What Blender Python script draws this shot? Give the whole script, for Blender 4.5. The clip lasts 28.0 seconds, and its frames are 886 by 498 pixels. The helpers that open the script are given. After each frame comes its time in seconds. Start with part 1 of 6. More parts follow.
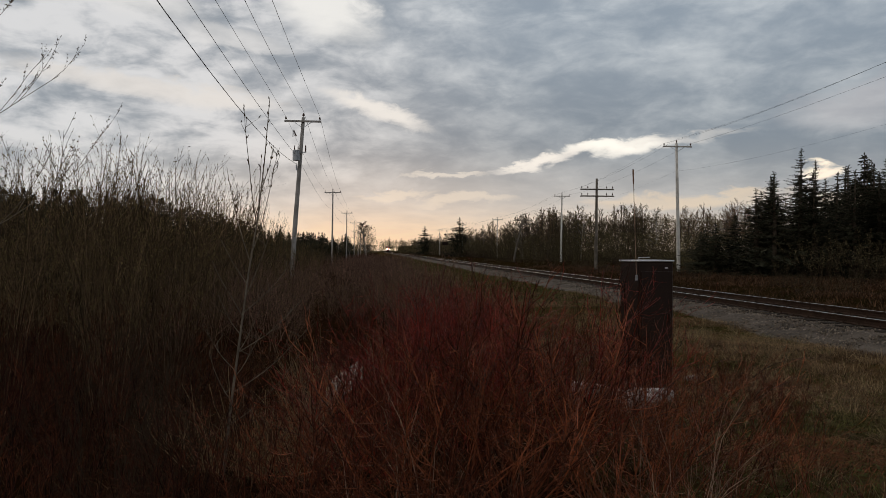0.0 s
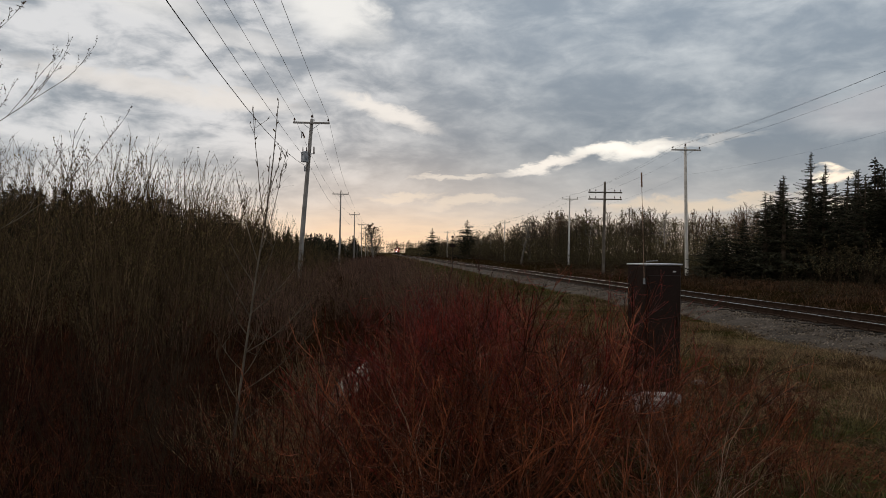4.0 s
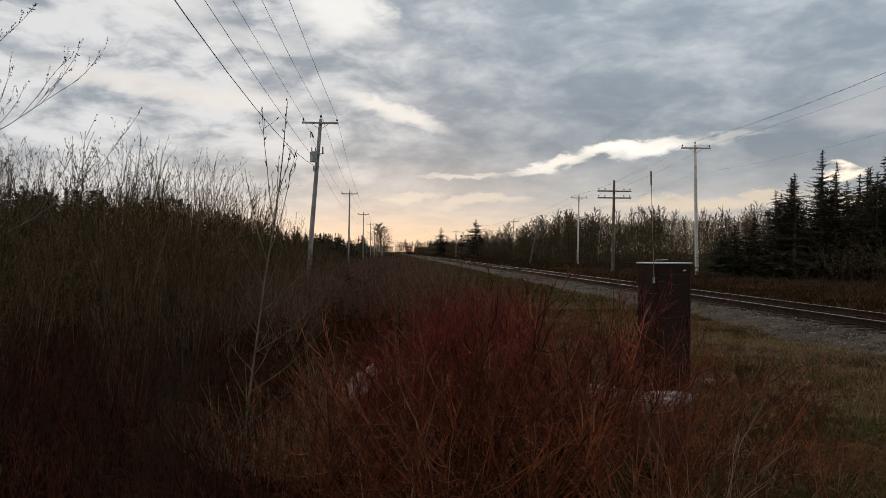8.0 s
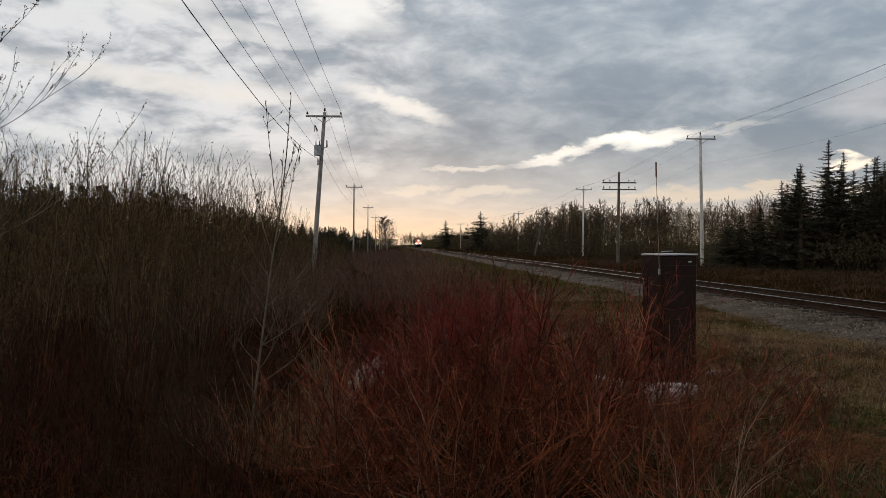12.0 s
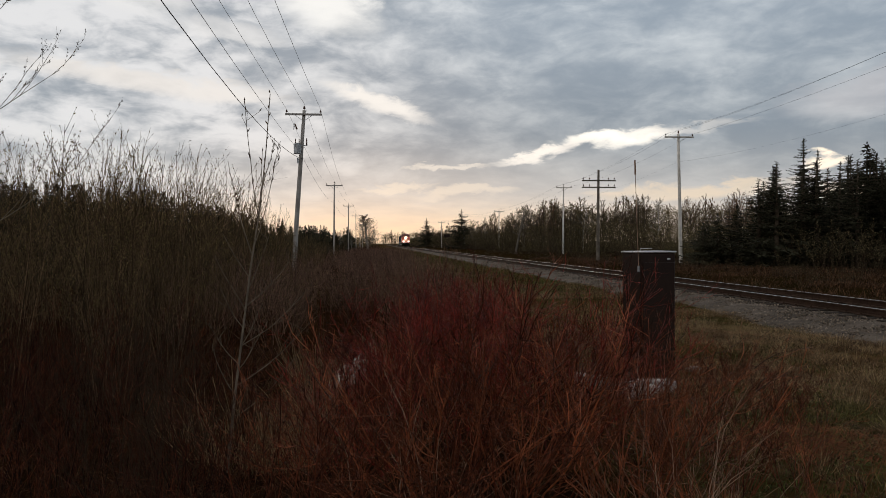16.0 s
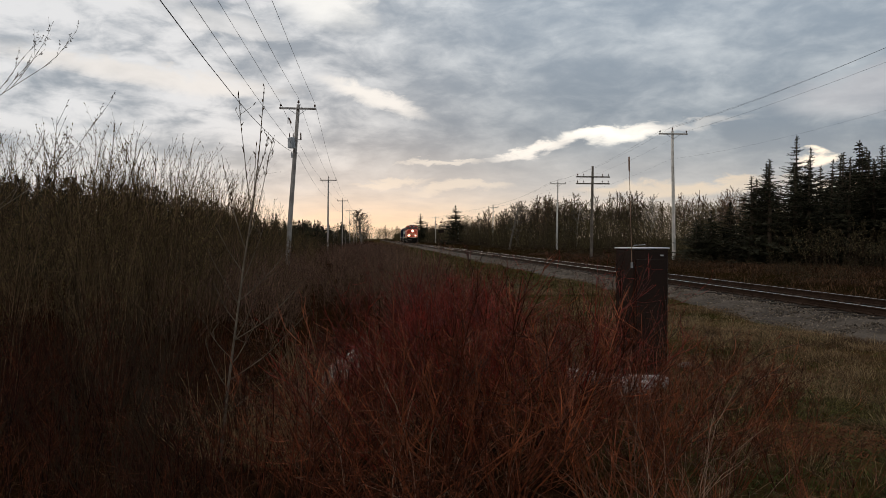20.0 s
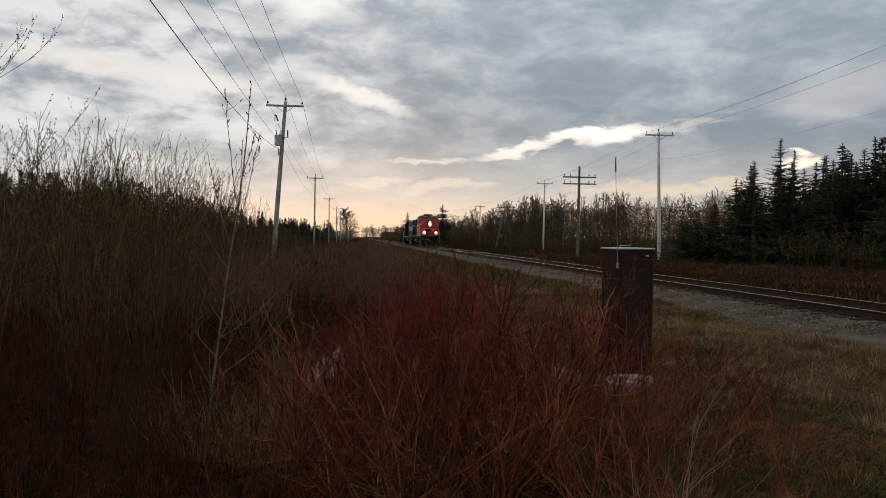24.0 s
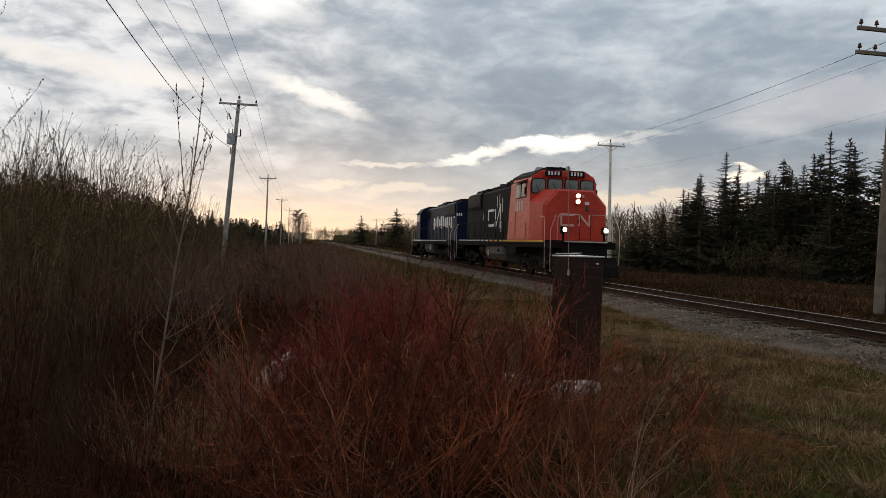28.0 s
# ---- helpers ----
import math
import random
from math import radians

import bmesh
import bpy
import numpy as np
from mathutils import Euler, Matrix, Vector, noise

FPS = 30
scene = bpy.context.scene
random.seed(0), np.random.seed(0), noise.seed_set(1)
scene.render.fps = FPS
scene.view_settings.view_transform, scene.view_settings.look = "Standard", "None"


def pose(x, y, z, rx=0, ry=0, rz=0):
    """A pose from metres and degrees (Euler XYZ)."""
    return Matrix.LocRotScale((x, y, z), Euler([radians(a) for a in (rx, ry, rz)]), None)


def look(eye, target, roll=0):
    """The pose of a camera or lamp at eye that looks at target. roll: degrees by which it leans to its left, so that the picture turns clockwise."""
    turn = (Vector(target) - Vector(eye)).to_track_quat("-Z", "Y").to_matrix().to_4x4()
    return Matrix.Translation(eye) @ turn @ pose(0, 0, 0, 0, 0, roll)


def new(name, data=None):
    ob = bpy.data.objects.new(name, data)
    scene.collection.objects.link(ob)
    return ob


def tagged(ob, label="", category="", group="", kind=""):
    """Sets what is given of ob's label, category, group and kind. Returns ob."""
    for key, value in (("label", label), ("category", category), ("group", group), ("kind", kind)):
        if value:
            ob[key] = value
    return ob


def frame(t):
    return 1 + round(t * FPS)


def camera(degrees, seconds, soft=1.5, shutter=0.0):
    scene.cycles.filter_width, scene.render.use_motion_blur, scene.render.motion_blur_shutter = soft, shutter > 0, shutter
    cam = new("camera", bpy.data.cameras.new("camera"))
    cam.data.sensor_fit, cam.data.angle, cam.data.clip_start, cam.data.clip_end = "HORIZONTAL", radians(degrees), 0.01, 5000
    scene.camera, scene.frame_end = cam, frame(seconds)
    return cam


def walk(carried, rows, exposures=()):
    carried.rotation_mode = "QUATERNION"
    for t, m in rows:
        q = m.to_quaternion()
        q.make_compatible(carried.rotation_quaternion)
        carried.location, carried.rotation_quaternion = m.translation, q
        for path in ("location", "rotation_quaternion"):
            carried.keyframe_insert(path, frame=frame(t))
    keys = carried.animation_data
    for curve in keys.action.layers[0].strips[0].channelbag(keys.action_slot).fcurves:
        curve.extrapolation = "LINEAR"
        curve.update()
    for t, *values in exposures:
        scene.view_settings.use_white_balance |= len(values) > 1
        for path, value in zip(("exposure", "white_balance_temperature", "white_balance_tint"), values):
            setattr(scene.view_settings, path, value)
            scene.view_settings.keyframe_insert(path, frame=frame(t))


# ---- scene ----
# ---------- camera and its walk ----------
EYE = Vector((0.0, 0.0, 1.80))
cam = camera(66.0, 28.0, soft=0.75)
TURNS = [(0, -5.72, 0.13, 0.10), (0.5, -5.79, 0.34, 0.26), (1, -5.44, 0.19, 0.19), (1.5, -5.40, 0.11, 0.23), (2, -5.53, 0.26, 0.49),
         (2.5, -5.68, 0.41, 0.52), (3, -5.39, 0.40, 0.55), (3.5, -5.15, 0.31, 0.57), (5.5, -4.98, 0.30, 0.16), (6, -4.81, 0.15, 0.08),
         (6.5, -4.28, 0.18, 0.35), (7, -3.64, 0.04, 0.40), (7.5, -3.89, 0.24, 0.49), (8, -4.36, 0.25, 0.32), (8.5, -4.23, -0.03, 0.23),
         (9, -4.02, -0.36, 0.08), (9.5, -4.21, -0.34, -0.19), (10, -4.15, -0.08, 0.04), (10.5, -4.17, -0.40, -0.16), (11, -3.77, -0.65, 0.20),
         (11.5, -3.56, -0.88, 0.12), (12, -3.96, -0.36, -0.03), (12.5, -4.39, -0.56, 0.03), (14.5, -5.15, -0.72, -0.10), (15, -4.89, -0.71, -0.15),
         (15.5, -5.32, -0.55, -0.36), (16, -5.56, -0.51, -0.28), (16.5, -5.75, -0.65, -0.05), (17, -5.96, -0.83, -0.05), (17.5, -5.93, -1.04, -0.10),
         (18, -5.72, -1.07, 0.05), (18.5, -5.96, -0.85, 0.09), (19, -5.91, -0.80, -0.15), (19.5, -6.02, -0.86, 0.02), (20, -6.07, -0.90, 0.04),
         (20.5, -6.32, -1.06, 0.15), (21, -6.47, -1.20, 0.10), (21.5, -6.47, -1.20, 0.19), (23.5, -6.83, -1.07, 0.43), (24, -7.18, -0.98, 0.46),
         (24.5, -7.39, -0.87, 0.53), (25, -7.96, -0.84, 0.82), (25.5, -7.89, -1.01, 0.72), (26, -7.76, -0.81, 0.96), (26.5, -7.89, -0.94, 1.22),
         (27, -8.57, -0.78, 0.98), (27.5, -9.43, -0.53, 1.11), (28, -11.08, -0.53, 1.70)]


def gaze(yaw, pitch, roll):
    a, p = radians(yaw), radians(pitch)
    way = Vector((-math.sin(a) * math.cos(p), math.cos(a) * math.cos(p), math.sin(p)))
    return look(EYE, EYE + way, roll)


walk(cam, [(t, gaze(y, p, r)) for t, y, p, r in TURNS],
     [(0.0, -0.16), (3.5, -0.12), (11.0, 0.0), (20.0, 0.02), (24.0, 0.03), (27.0, 0.05), (28.0, 0.17)])

# ---------- world, sun, exposure ----------
SUN_AZ, SUN_EL = radians(-1.0), radians(3.0)       # the glow above the far end of the line


class Nodes:
    """Short hand for building node trees."""

    def __init__(self, tree):
        self.tree = tree
        self.tree.nodes.clear()

    def add(self, kind, values=()):
        n = self.tree.nodes.new(kind)
        for key, v in dict(values).items():
            self.put(n.inputs[key], v)
        return n

    def put(self, socket, v):
        if isinstance(v, bpy.types.NodeSocket):
            self.tree.links.new(v, socket)
        else:
            socket.default_value = v

    def math(self, op, a, b=0.0, c=None, clamp=False):
        n = self.tree.nodes.new("ShaderNodeMath")
        n.operation, n.use_clamp = op, clamp
        for i, v in enumerate((a, b) if c is None else (a, b, c)):
            self.put(n.inputs[i], v)
        return n.outputs[0]

    def mix(self, f, a, b, how="MIX"):
        n = self.tree.nodes.new("ShaderNodeMix")
        n.data_type, n.blend_type = "RGBA", how
        self.put(n.inputs[0], f)
        for i, v in ((6, a), (7, b)):
            self.put(n.inputs[i], v if isinstance(v, bpy.types.NodeSocket) else (*v, 1.0))
        return n.outputs[2]

    def span(self, v, lo, hi, a=0.0, b=1.0, smooth=True):
        n = self.tree.nodes.new("ShaderNodeMapRange")
        n.interpolation_type = "SMOOTHSTEP" if smooth else "LINEAR"
        for i, x in enumerate((v, lo, hi, a, b)):
            self.put(n.inputs[i], x)
        return n.outputs[0]

    def noise(self, vec, scale, detail=4.0, rough=0.55, dist=0.0):
        return self.add("ShaderNodeTexNoise", {"Vector": vec, "Scale": scale, "Detail": detail, "Roughness": rough, "Distortion": dist}).outputs[0]


def build_world():
    world = bpy.data.worlds.new("dusk_sky")
    world.use_nodes = True
    scene.world = world
    n = Nodes(world.node_tree)
    d = n.add("ShaderNodeTexCoord").outputs["Generated"]
    sep = n.add("ShaderNodeSeparateXYZ", {0: d})
    x, y, z = sep.outputs
    up = n.math("MAXIMUM", z, 0.0)
    # cloud deck seen in perspective: flat layers, closing up towards the horizon
    k = n.math("DIVIDE", 1.0, n.math("ADD", up, 0.16))
    flat = n.add("ShaderNodeCombineXYZ", {0: n.math("MULTIPLY", x, k), 1: n.math("MULTIPLY", y, k), 2: 0.0}).outputs[0]
    big = n.noise(flat, 1.25, 2.0, 0.5, 0.3)
    mid = n.noise(flat, 3.6, 4.0, 0.52, 0.25)
    fine = n.noise(flat, 10.5, 4.0, 0.55, 0.2)
    az = n.math("ARCTAN2", x, y)                      # radians, to the right of the line
    el = n.math("ARCSINE", z)
    # billows of the deck's underside, seen at their own angle
    face = n.add("ShaderNodeCombineXYZ", {0: az, 1: n.math("MULTIPLY", el, 2.3), 2: 0.0}).outputs[0]
    puff = n.noise(face, 7.5, 6.0, 0.56, 0.35)
    curl = n.noise(face, 21.0, 5.0, 0.60, 0.5)
    body = n.math("ADD", n.math("ADD", n.math("MULTIPLY", big, 0.20), n.math("MULTIPLY", mid, 0.12)), n.math("ADD", n.math("MULTIPLY", puff, 0.50), n.math("MULTIPLY", curl, 0.18)))
    # the deck is thicker and smoother to the right of the line, thinner and broken to the left
    right = n.span(az, -0.25, 0.30)
    thick = n.span(az, -0.45, 0.45, -0.020, 0.045)
    lit = n.span(n.math("SUBTRACT", body, thick), n.span(right, 0, 1, 0.420, 0.36, False), n.span(right, 0, 1, 0.575, 0.68, False))
    grey = n.mix(right, (0.355, 0.400, 0.455), (0.300, 0.358, 0.425))
    cloud = n.mix(lit, grey, n.mix(right, (0.87, 0.87, 0.88), (0.68, 0.72, 0.75)))
    # the deck thins overhead and is heaviest low over the wood
    thin = n.span(right, 0, 1, 1.0, n.span(el, 0.08, 0.36, 0.84, 1.17), False)
    cloud = n.mix(1.0, cloud, n.add("ShaderNodeCombineColor", {0: thin, 1: thin, 2: thin}).outputs[0], "MULTIPLY")
    # low sky: pale warm light under the deck, strongest over the far end of the line
    low = n.math("MULTIPLY", n.span(el, 0.015, 0.17, 1.0, 0.0), n.math("MULTIPLY_ADD", mid, 0.7, 0.6), 0.0, True)
    glow = n.span(n.math("ABSOLUTE", n.math("SUBTRACT", az, 0.02)), 0.15, 0.95, 1.0, 0.0)
    warm = n.mix(n.span(el, 0.01, 0.085), (0.98, 0.78, 0.57), (0.81, 0.76, 0.71))
    cloud = n.mix(n.math("MULTIPLY", low, n.math("MULTIPLY_ADD", glow, 0.64, 0.30)), cloud, warm)
    # breaks in the deck where the light comes through

    def rift(a0, e0, wa, we, slope, gain):
        da = n.math("SUBTRACT", az, a0)
        sway = n.math("ADD", n.math("MULTIPLY", n.math("SUBTRACT", puff, 0.5), 0.045), n.math("MULTIPLY", n.math("SUBTRACT", curl, 0.5), 0.030))
        de = n.math("SUBTRACT", n.math("SUBTRACT", n.math("ADD", el, sway), e0), n.math("MULTIPLY", da, slope))
        q = n.math("ADD", n.math("POWER", n.math("DIVIDE", n.math("ABSOLUTE", da), wa), 2.0), n.math("POWER", n.math("DIVIDE", n.math("ABSOLUTE", de), we), 2.0))
        q = n.math("ADD", q, n.math("MULTIPLY", n.math("SUBTRACT", curl, 0.5), 2.2))
        return n.math("MULTIPLY", n.span(q, 0.0, 1.9, 1.0, 0.0), gain)

    for a0, e0, wa, we, slope, gain, colour in (
            (0.345, 0.148, 0.075, 0.0105, 0.06, 1.0, (1.32, 1.25, 1.13)),
            (0.240, 0.128, 0.060, 0.0080, 0.20, 0.95, (1.18, 1.10, 1.00)),
            (0.43, 0.156, 0.08, 0.006, 0.02, 0.45, (0.95, 0.90, 0.84)),
            (0.005, 0.203, 0.070, 0.012, -0.34, 0.95, (1.05, 1.00, 0.94)),
            (-0.075, 0.340, 0.075, 0.040, -0.30, 0.95, (1.08, 1.06, 1.02)),
            (-0.30, 0.215, 0.16, 0.014, -0.06, 0.75, (0.98, 0.92, 0.86)),
            (-0.36, 0.345, 0.10, 0.030, -0.25, 0.75, (0.98, 0.96, 0.93)),
            (-0.20, 0.285, 0.07, 0.014, -0.10, 0.55, (0.92, 0.90, 0.88)),
            (0.608, 0.100, 0.022, 0.009, 0.0, 1.0, (1.35, 1.18, 0.95)),
            (0.72, 0.190, 0.14, 0.030, 0.10, 0.40, (0.82, 0.77, 0.77)),
            (0.70, 0.060, 0.10, 0.012, 0.00, 0.80, (1.15, 0.90, 0.62)),
            (0.45, 0.070, 0.12, 0.010, 0.03, 0.70, (0.98, 0.80, 0.60)),
            (0.10, 0.108, 0.055, 0.004, 0.02, 0.70, (0.98, 0.90, 0.80)),
            (0.03, 0.080, 0.05, 0.006, 0.03, 0.60, (0.98, 0.86, 0.72)),
            (0.13, 0.072, 0.07, 0.007, 0.05, 0.60, (0.98, 0.86, 0.72))):
        cloud = n.mix(rift(a0, e0, wa, we, slope, gain), cloud, colour)
    clear = n.add("ShaderNodeTexSky")
    clear.sky_type, clear.sun_disc, clear.sun_elevation, clear.sun_rotation = "NISHITA", False, SUN_EL, SUN_AZ
    air = n.add("ShaderNodeBackground", {"Color": clear.outputs[0], "Strength": 0.06})
    deck = n.add("ShaderNodeBackground", {"Color": cloud, "Strength": 0.95})
    both = n.add("ShaderNodeMixShader", {0: 0.92, 1: air.outputs[0], 2: deck.outputs[0]})
    n.add("ShaderNodeOutputWorld", {"Surface": both.outputs[0]})


build_world()
sun = new("sun", bpy.data.lights.new("sun", "SUN"))
sun.data.energy, sun.data.angle, sun.data.color = 0.5, radians(45), (1.0, 0.80, 0.58)
sun.matrix_world = look((0, 0, 40), (-40 * math.sin(SUN_AZ), -40 * math.cos(SUN_AZ), 40 - 40 * math.tan(radians(6))))

# ---------- materials ----------


def material(name, colour, other=None, scale=3.0, rough=0.8, metal=0.0, bump=0.25, fine=40.0, each=0.0, wear=None, coat=0.0, spec=0.04, island=0.0):
    """A surface in two colours at two scales of noise; each: how far single things differ; wear: a third colour in worn patches."""
    m = bpy.data.materials.new(name)
    m.use_nodes = True
    n = Nodes(m.node_tree)
    co = n.add("ShaderNodeTexCoord").outputs["Object"]
    other = other or tuple(c * 0.6 for c in colour)
    a, b = n.noise(co, scale, 5.0), n.noise(co, fine, 3.0)
    c = n.mix(n.span(n.math("MULTIPLY_ADD", b, 0.35, n.math("MULTIPLY", a, 0.65)), 0.36, 0.64), colour, other)
    if wear:
        c = n.mix(n.math("MULTIPLY", n.span(n.noise(co, scale * 2.7, 6.0, 0.7), 0.56, 0.70), 0.8), c, wear)
    if each:
        r = n.add("ShaderNodeObjectInfo").outputs["Random"]
        c = n.mix(1.0, c, n.add("ShaderNodeCombineColor", {0: n.span(r, 0, 1, 1 - each, 1 + each, False), 1: n.span(r, 0, 1, 1 - each, 1 + each, False),
                                                          2: n.span(r, 0, 1, 1 - each, 1 + each, False)}).outputs[0], "MULTIPLY")
    if island:
        r = n.add("ShaderNodeNewGeometry").outputs["Random Per Island"]
        g = n.span(r, 0, 1, 1 - island, 1 + island, False)
        c = n.mix(1.0, c, n.add("ShaderNodeCombineColor", {0: g, 1: g, 2: g}).outputs[0], "MULTIPLY")
    values = {"Base Color": c, "Metallic": metal, "Specular IOR Level": spec, "Coat Weight": coat,
              "Roughness": n.span(b, 0.2, 0.8, max(rough - 0.12, 0.03), min(rough + 0.12, 1.0))}
    if bump:
        values["Normal"] = n.add("ShaderNodeBump", {"Strength": bump, "Distance": 0.02, "Height": b}).outputs[0]
    s = n.add("ShaderNodeBsdfPrincipled", values)
    n.add("ShaderNodeOutputMaterial", {0: s.outputs[0]})
    return m


def glowing(name, colour, strength):
    m = bpy.data.materials.new(name)
    m.use_nodes = True
    n = Nodes(m.node_tree)
    e = n.add("ShaderNodeEmission", {"Color": (*colour, 1), "Strength": strength})
    n.add("ShaderNodeOutputMaterial", {0: e.outputs[0]})
    return m


def ground_material():
    m = bpy.data.materials.new("rough_ground")
    m.use_nodes = True
    n = Nodes(m.node_tree)
    co = n.add("ShaderNodeTexCoord").outputs["Object"]
    x, y, z = n.add("ShaderNodeSeparateXYZ", {0: co}).outputs
    a, b, c = n.noise(co, 0.55, 5.0), n.noise(co, 3.5, 5.0), n.noise(co, 28.0, 4.0, 0.7)
    grass = n.mix(n.span(a, 0.40, 0.60), (0.036, 0.029, 0.008), (0.082, 0.044, 0.016))
    grass = n.mix(n.math("MULTIPLY", n.span(b, 0.50, 0.68), 0.7), grass, (0.125, 0.070, 0.029))
    # dead leaves, nearly black: deep shade under the brush is in the colour
    shaded_litter = n.mix(n.span(b, 0.35, 0.65), (0.016, 0.007, 0.003), (0.036, 0.015, 0.006))
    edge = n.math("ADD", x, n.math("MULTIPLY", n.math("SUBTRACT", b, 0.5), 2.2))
    col = n.mix(n.span(edge, 1.2, 2.4), shaded_litter, grass)
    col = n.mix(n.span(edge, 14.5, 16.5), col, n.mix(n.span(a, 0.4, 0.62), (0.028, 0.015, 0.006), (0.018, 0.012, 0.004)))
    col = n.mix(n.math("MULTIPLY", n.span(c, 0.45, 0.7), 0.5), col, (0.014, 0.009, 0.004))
    bump = n.add("ShaderNodeBump", {"Strength": 0.7, "Distance": 0.05, "Height": n.math("ADD", b, c)})
    s = n.add("ShaderNodeBsdfPrincipled", {"Base Color": col, "Roughness": 0.95, "Normal": bump.outputs[0], "Specular IOR Level": 0.0})
    n.add("ShaderNodeOutputMaterial", {0: s.outputs[0]})
    return m


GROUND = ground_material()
BARK_GREY = material("weathered_pole_wood", (0.40, 0.36, 0.32), (0.24, 0.21, 0.185), 2.0, 0.85, fine=26.0, each=0.15)
PALE_POLE = material("pale_pole_wood", (0.66, 0.60, 0.52), (0.46, 0.41, 0.35), 2.0, 0.85, fine=26.0, each=0.1)
BARK_DARK = material("old_creosoted_wood", (0.20, 0.165, 0.13), (0.11, 0.09, 0.07), 2.0, 0.85, fine=26.0, each=0.15)
STEEL = material("galvanised_steel", (0.42, 0.42, 0.42), (0.30, 0.30, 0.30), 6.0, 0.5, 0.8, 0.1)
PORCELAIN = material("brown_porcelain", (0.10, 0.055, 0.04), (0.07, 0.04, 0.03), 6.0, 0.25, 0.0, 0.0)
CABLE = material("black_cable", (0.05, 0.05, 0.052), (0.035, 0.035, 0.036), 4.0, 0.6, 0.0, 0.0)
RAIL_TOP = material("worn_rail_steel", (0.66, 0.62, 0.57), (0.44, 0.39, 0.34), 3.0, 0.30, 0.75, 0.1)
RAIL_SIDE = material("rusty_rail", (0.062, 0.036, 0.024), (0.036, 0.021, 0.014), 4.0, 0.85, 0.1, 0.4)
TIE = material("creosoted_tie", (0.060, 0.046, 0.035), (0.028, 0.022, 0.018), 4.0, 0.9, 0.0, 0.6, each=0.35)
BALLAST = material("grey_ballast", (0.135, 0.106, 0.083), (0.050, 0.038, 0.029), 1.2, 0.92, 0.0, 0.9, fine=22.0)
STONE = material("crushed_stone", (0.235, 0.185, 0.140), (0.085, 0.064, 0.046), 2.3, 0.9, 0.0, 0.3, fine=9.0, island=0.65)
CABINET = material("brown_painted_steel", (0.028, 0.015, 0.010), (0.020, 0.011, 0.008), 1.6, 0.40, 0.0, 0.05, wear=(0.036, 0.021, 0.015), spec=0.12)
CABINET_TOP = material("bare_galvanised_top", (0.64, 0.63, 0.61), (0.50, 0.48, 0.46), 3.0, 0.38, 0.3, 0.08, spec=0.4)
CONCRETE = material("weathered_concrete", (0.34, 0.325, 0.305), (0.22, 0.205, 0.19), 2.2, 0.92, 0.0, 0.5)
WATER = material("ditch_water", (0.034, 0.022, 0.016), (0.024, 0.016, 0.012), 1.0, 0.30, 0.0, 0.3, fine=9.0, spec=0.35)
WILLOW = material("willow_bark", (0.150, 0.094, 0.050), (0.055, 0.034, 0.018), 2.0, 0.8, 0.0, 0.2, each=0.40, island=0.7)
CATKIN = material("willow_catkins", (0.185, 0.135, 0.054), (0.085, 0.060, 0.024), 5.0, 0.9, 0.0, 0.0, each=0.25, island=0.4)
OSIER = material("red_osier_bark", (0.250, 0.030, 0.018), (0.052, 0.008, 0.005), 2.0, 0.45, 0.0, 0.1, each=0.30, spec=0.12, island=0.8)
OSIER_TAN = material("brown_osier_bark", (0.290, 0.082, 0.030), (0.060, 0.017, 0.008), 2.0, 0.45, 0.0, 0.1, each=0.30, spec=0.14, island=0.85)
SCRUB_BARK = material("grey_brown_scrub_bark", (0.220, 0.128, 0.088), (0.090, 0.050, 0.035), 2.0, 0.8, 0.0, 0.1, each=0.40, island=0.7)
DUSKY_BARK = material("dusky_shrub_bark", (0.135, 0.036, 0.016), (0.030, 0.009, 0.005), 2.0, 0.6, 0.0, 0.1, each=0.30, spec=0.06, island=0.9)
# canes coloured near-black for the shade among the lighter twigs
SHADED_CANE = material("shaded_osier_cane", (0.050, 0.017, 0.010), (0.018, 0.007, 0.005), 2.0, 0.6, 0.0, 0.1, each=0.3, island=0.9)
OLD_TIMBER = material("old_grey_timber", (0.62, 0.56, 0.51), (0.36, 0.31, 0.28), 3.0, 0.85, 0.0, 0.5)
TUFT = material("bleached_tuft_grass", (0.40, 0.285, 0.155), (0.19, 0.125, 0.062), 2.0, 0.85, 0.0, 0.0, island=0.6)
OSIER_PALE = material("dry_pale_stem", (0.38, 0.245, 0.165), (0.17, 0.100, 0.066), 3.0, 0.6, 0.0, 0.1, island=0.6)
POPLAR = material("poplar_bark", (0.235, 0.185, 0.135), (0.11, 0.085, 0.06), 6.0, 0.7, 0.0, 0.2)
BUD = material("brown_buds", (0.12, 0.075, 0.045), (0.07, 0.045, 0.03), 5.0, 0.7, 0.0, 0.0)
SPRUCE = material("spruce_needles", (0.046, 0.043, 0.025), (0.021, 0.020, 0.012), 1.5, 0.85, 0.0, 0.0, each=0.35, island=0.5)
# scrub bark darkened: the shade inside the brush is put into its colour
SHADED_BARK = material("shaded_scrub_bark", (0.060, 0.040, 0.024), (0.030, 0.019, 0.012), 3.0, 0.9, 0.0, 0.2, each=0.3)
TRUNK = material("forest_bark", (0.110, 0.080, 0.054), (0.060, 0.043, 0.029), 3.0, 0.9, 0.0, 0.3, each=0.3)
BIRCH = material("pale_birch_bark", (0.27, 0.24, 0.205), (0.15, 0.13, 0.11), 3.0, 0.8, 0.0, 0.2, each=0.2)
LEAFBUD = material("budding_leaves", (0.195, 0.148, 0.068), (0.105, 0.080, 0.037), 1.3, 0.85, 0.0, 0.0, each=0.35, island=0.5)
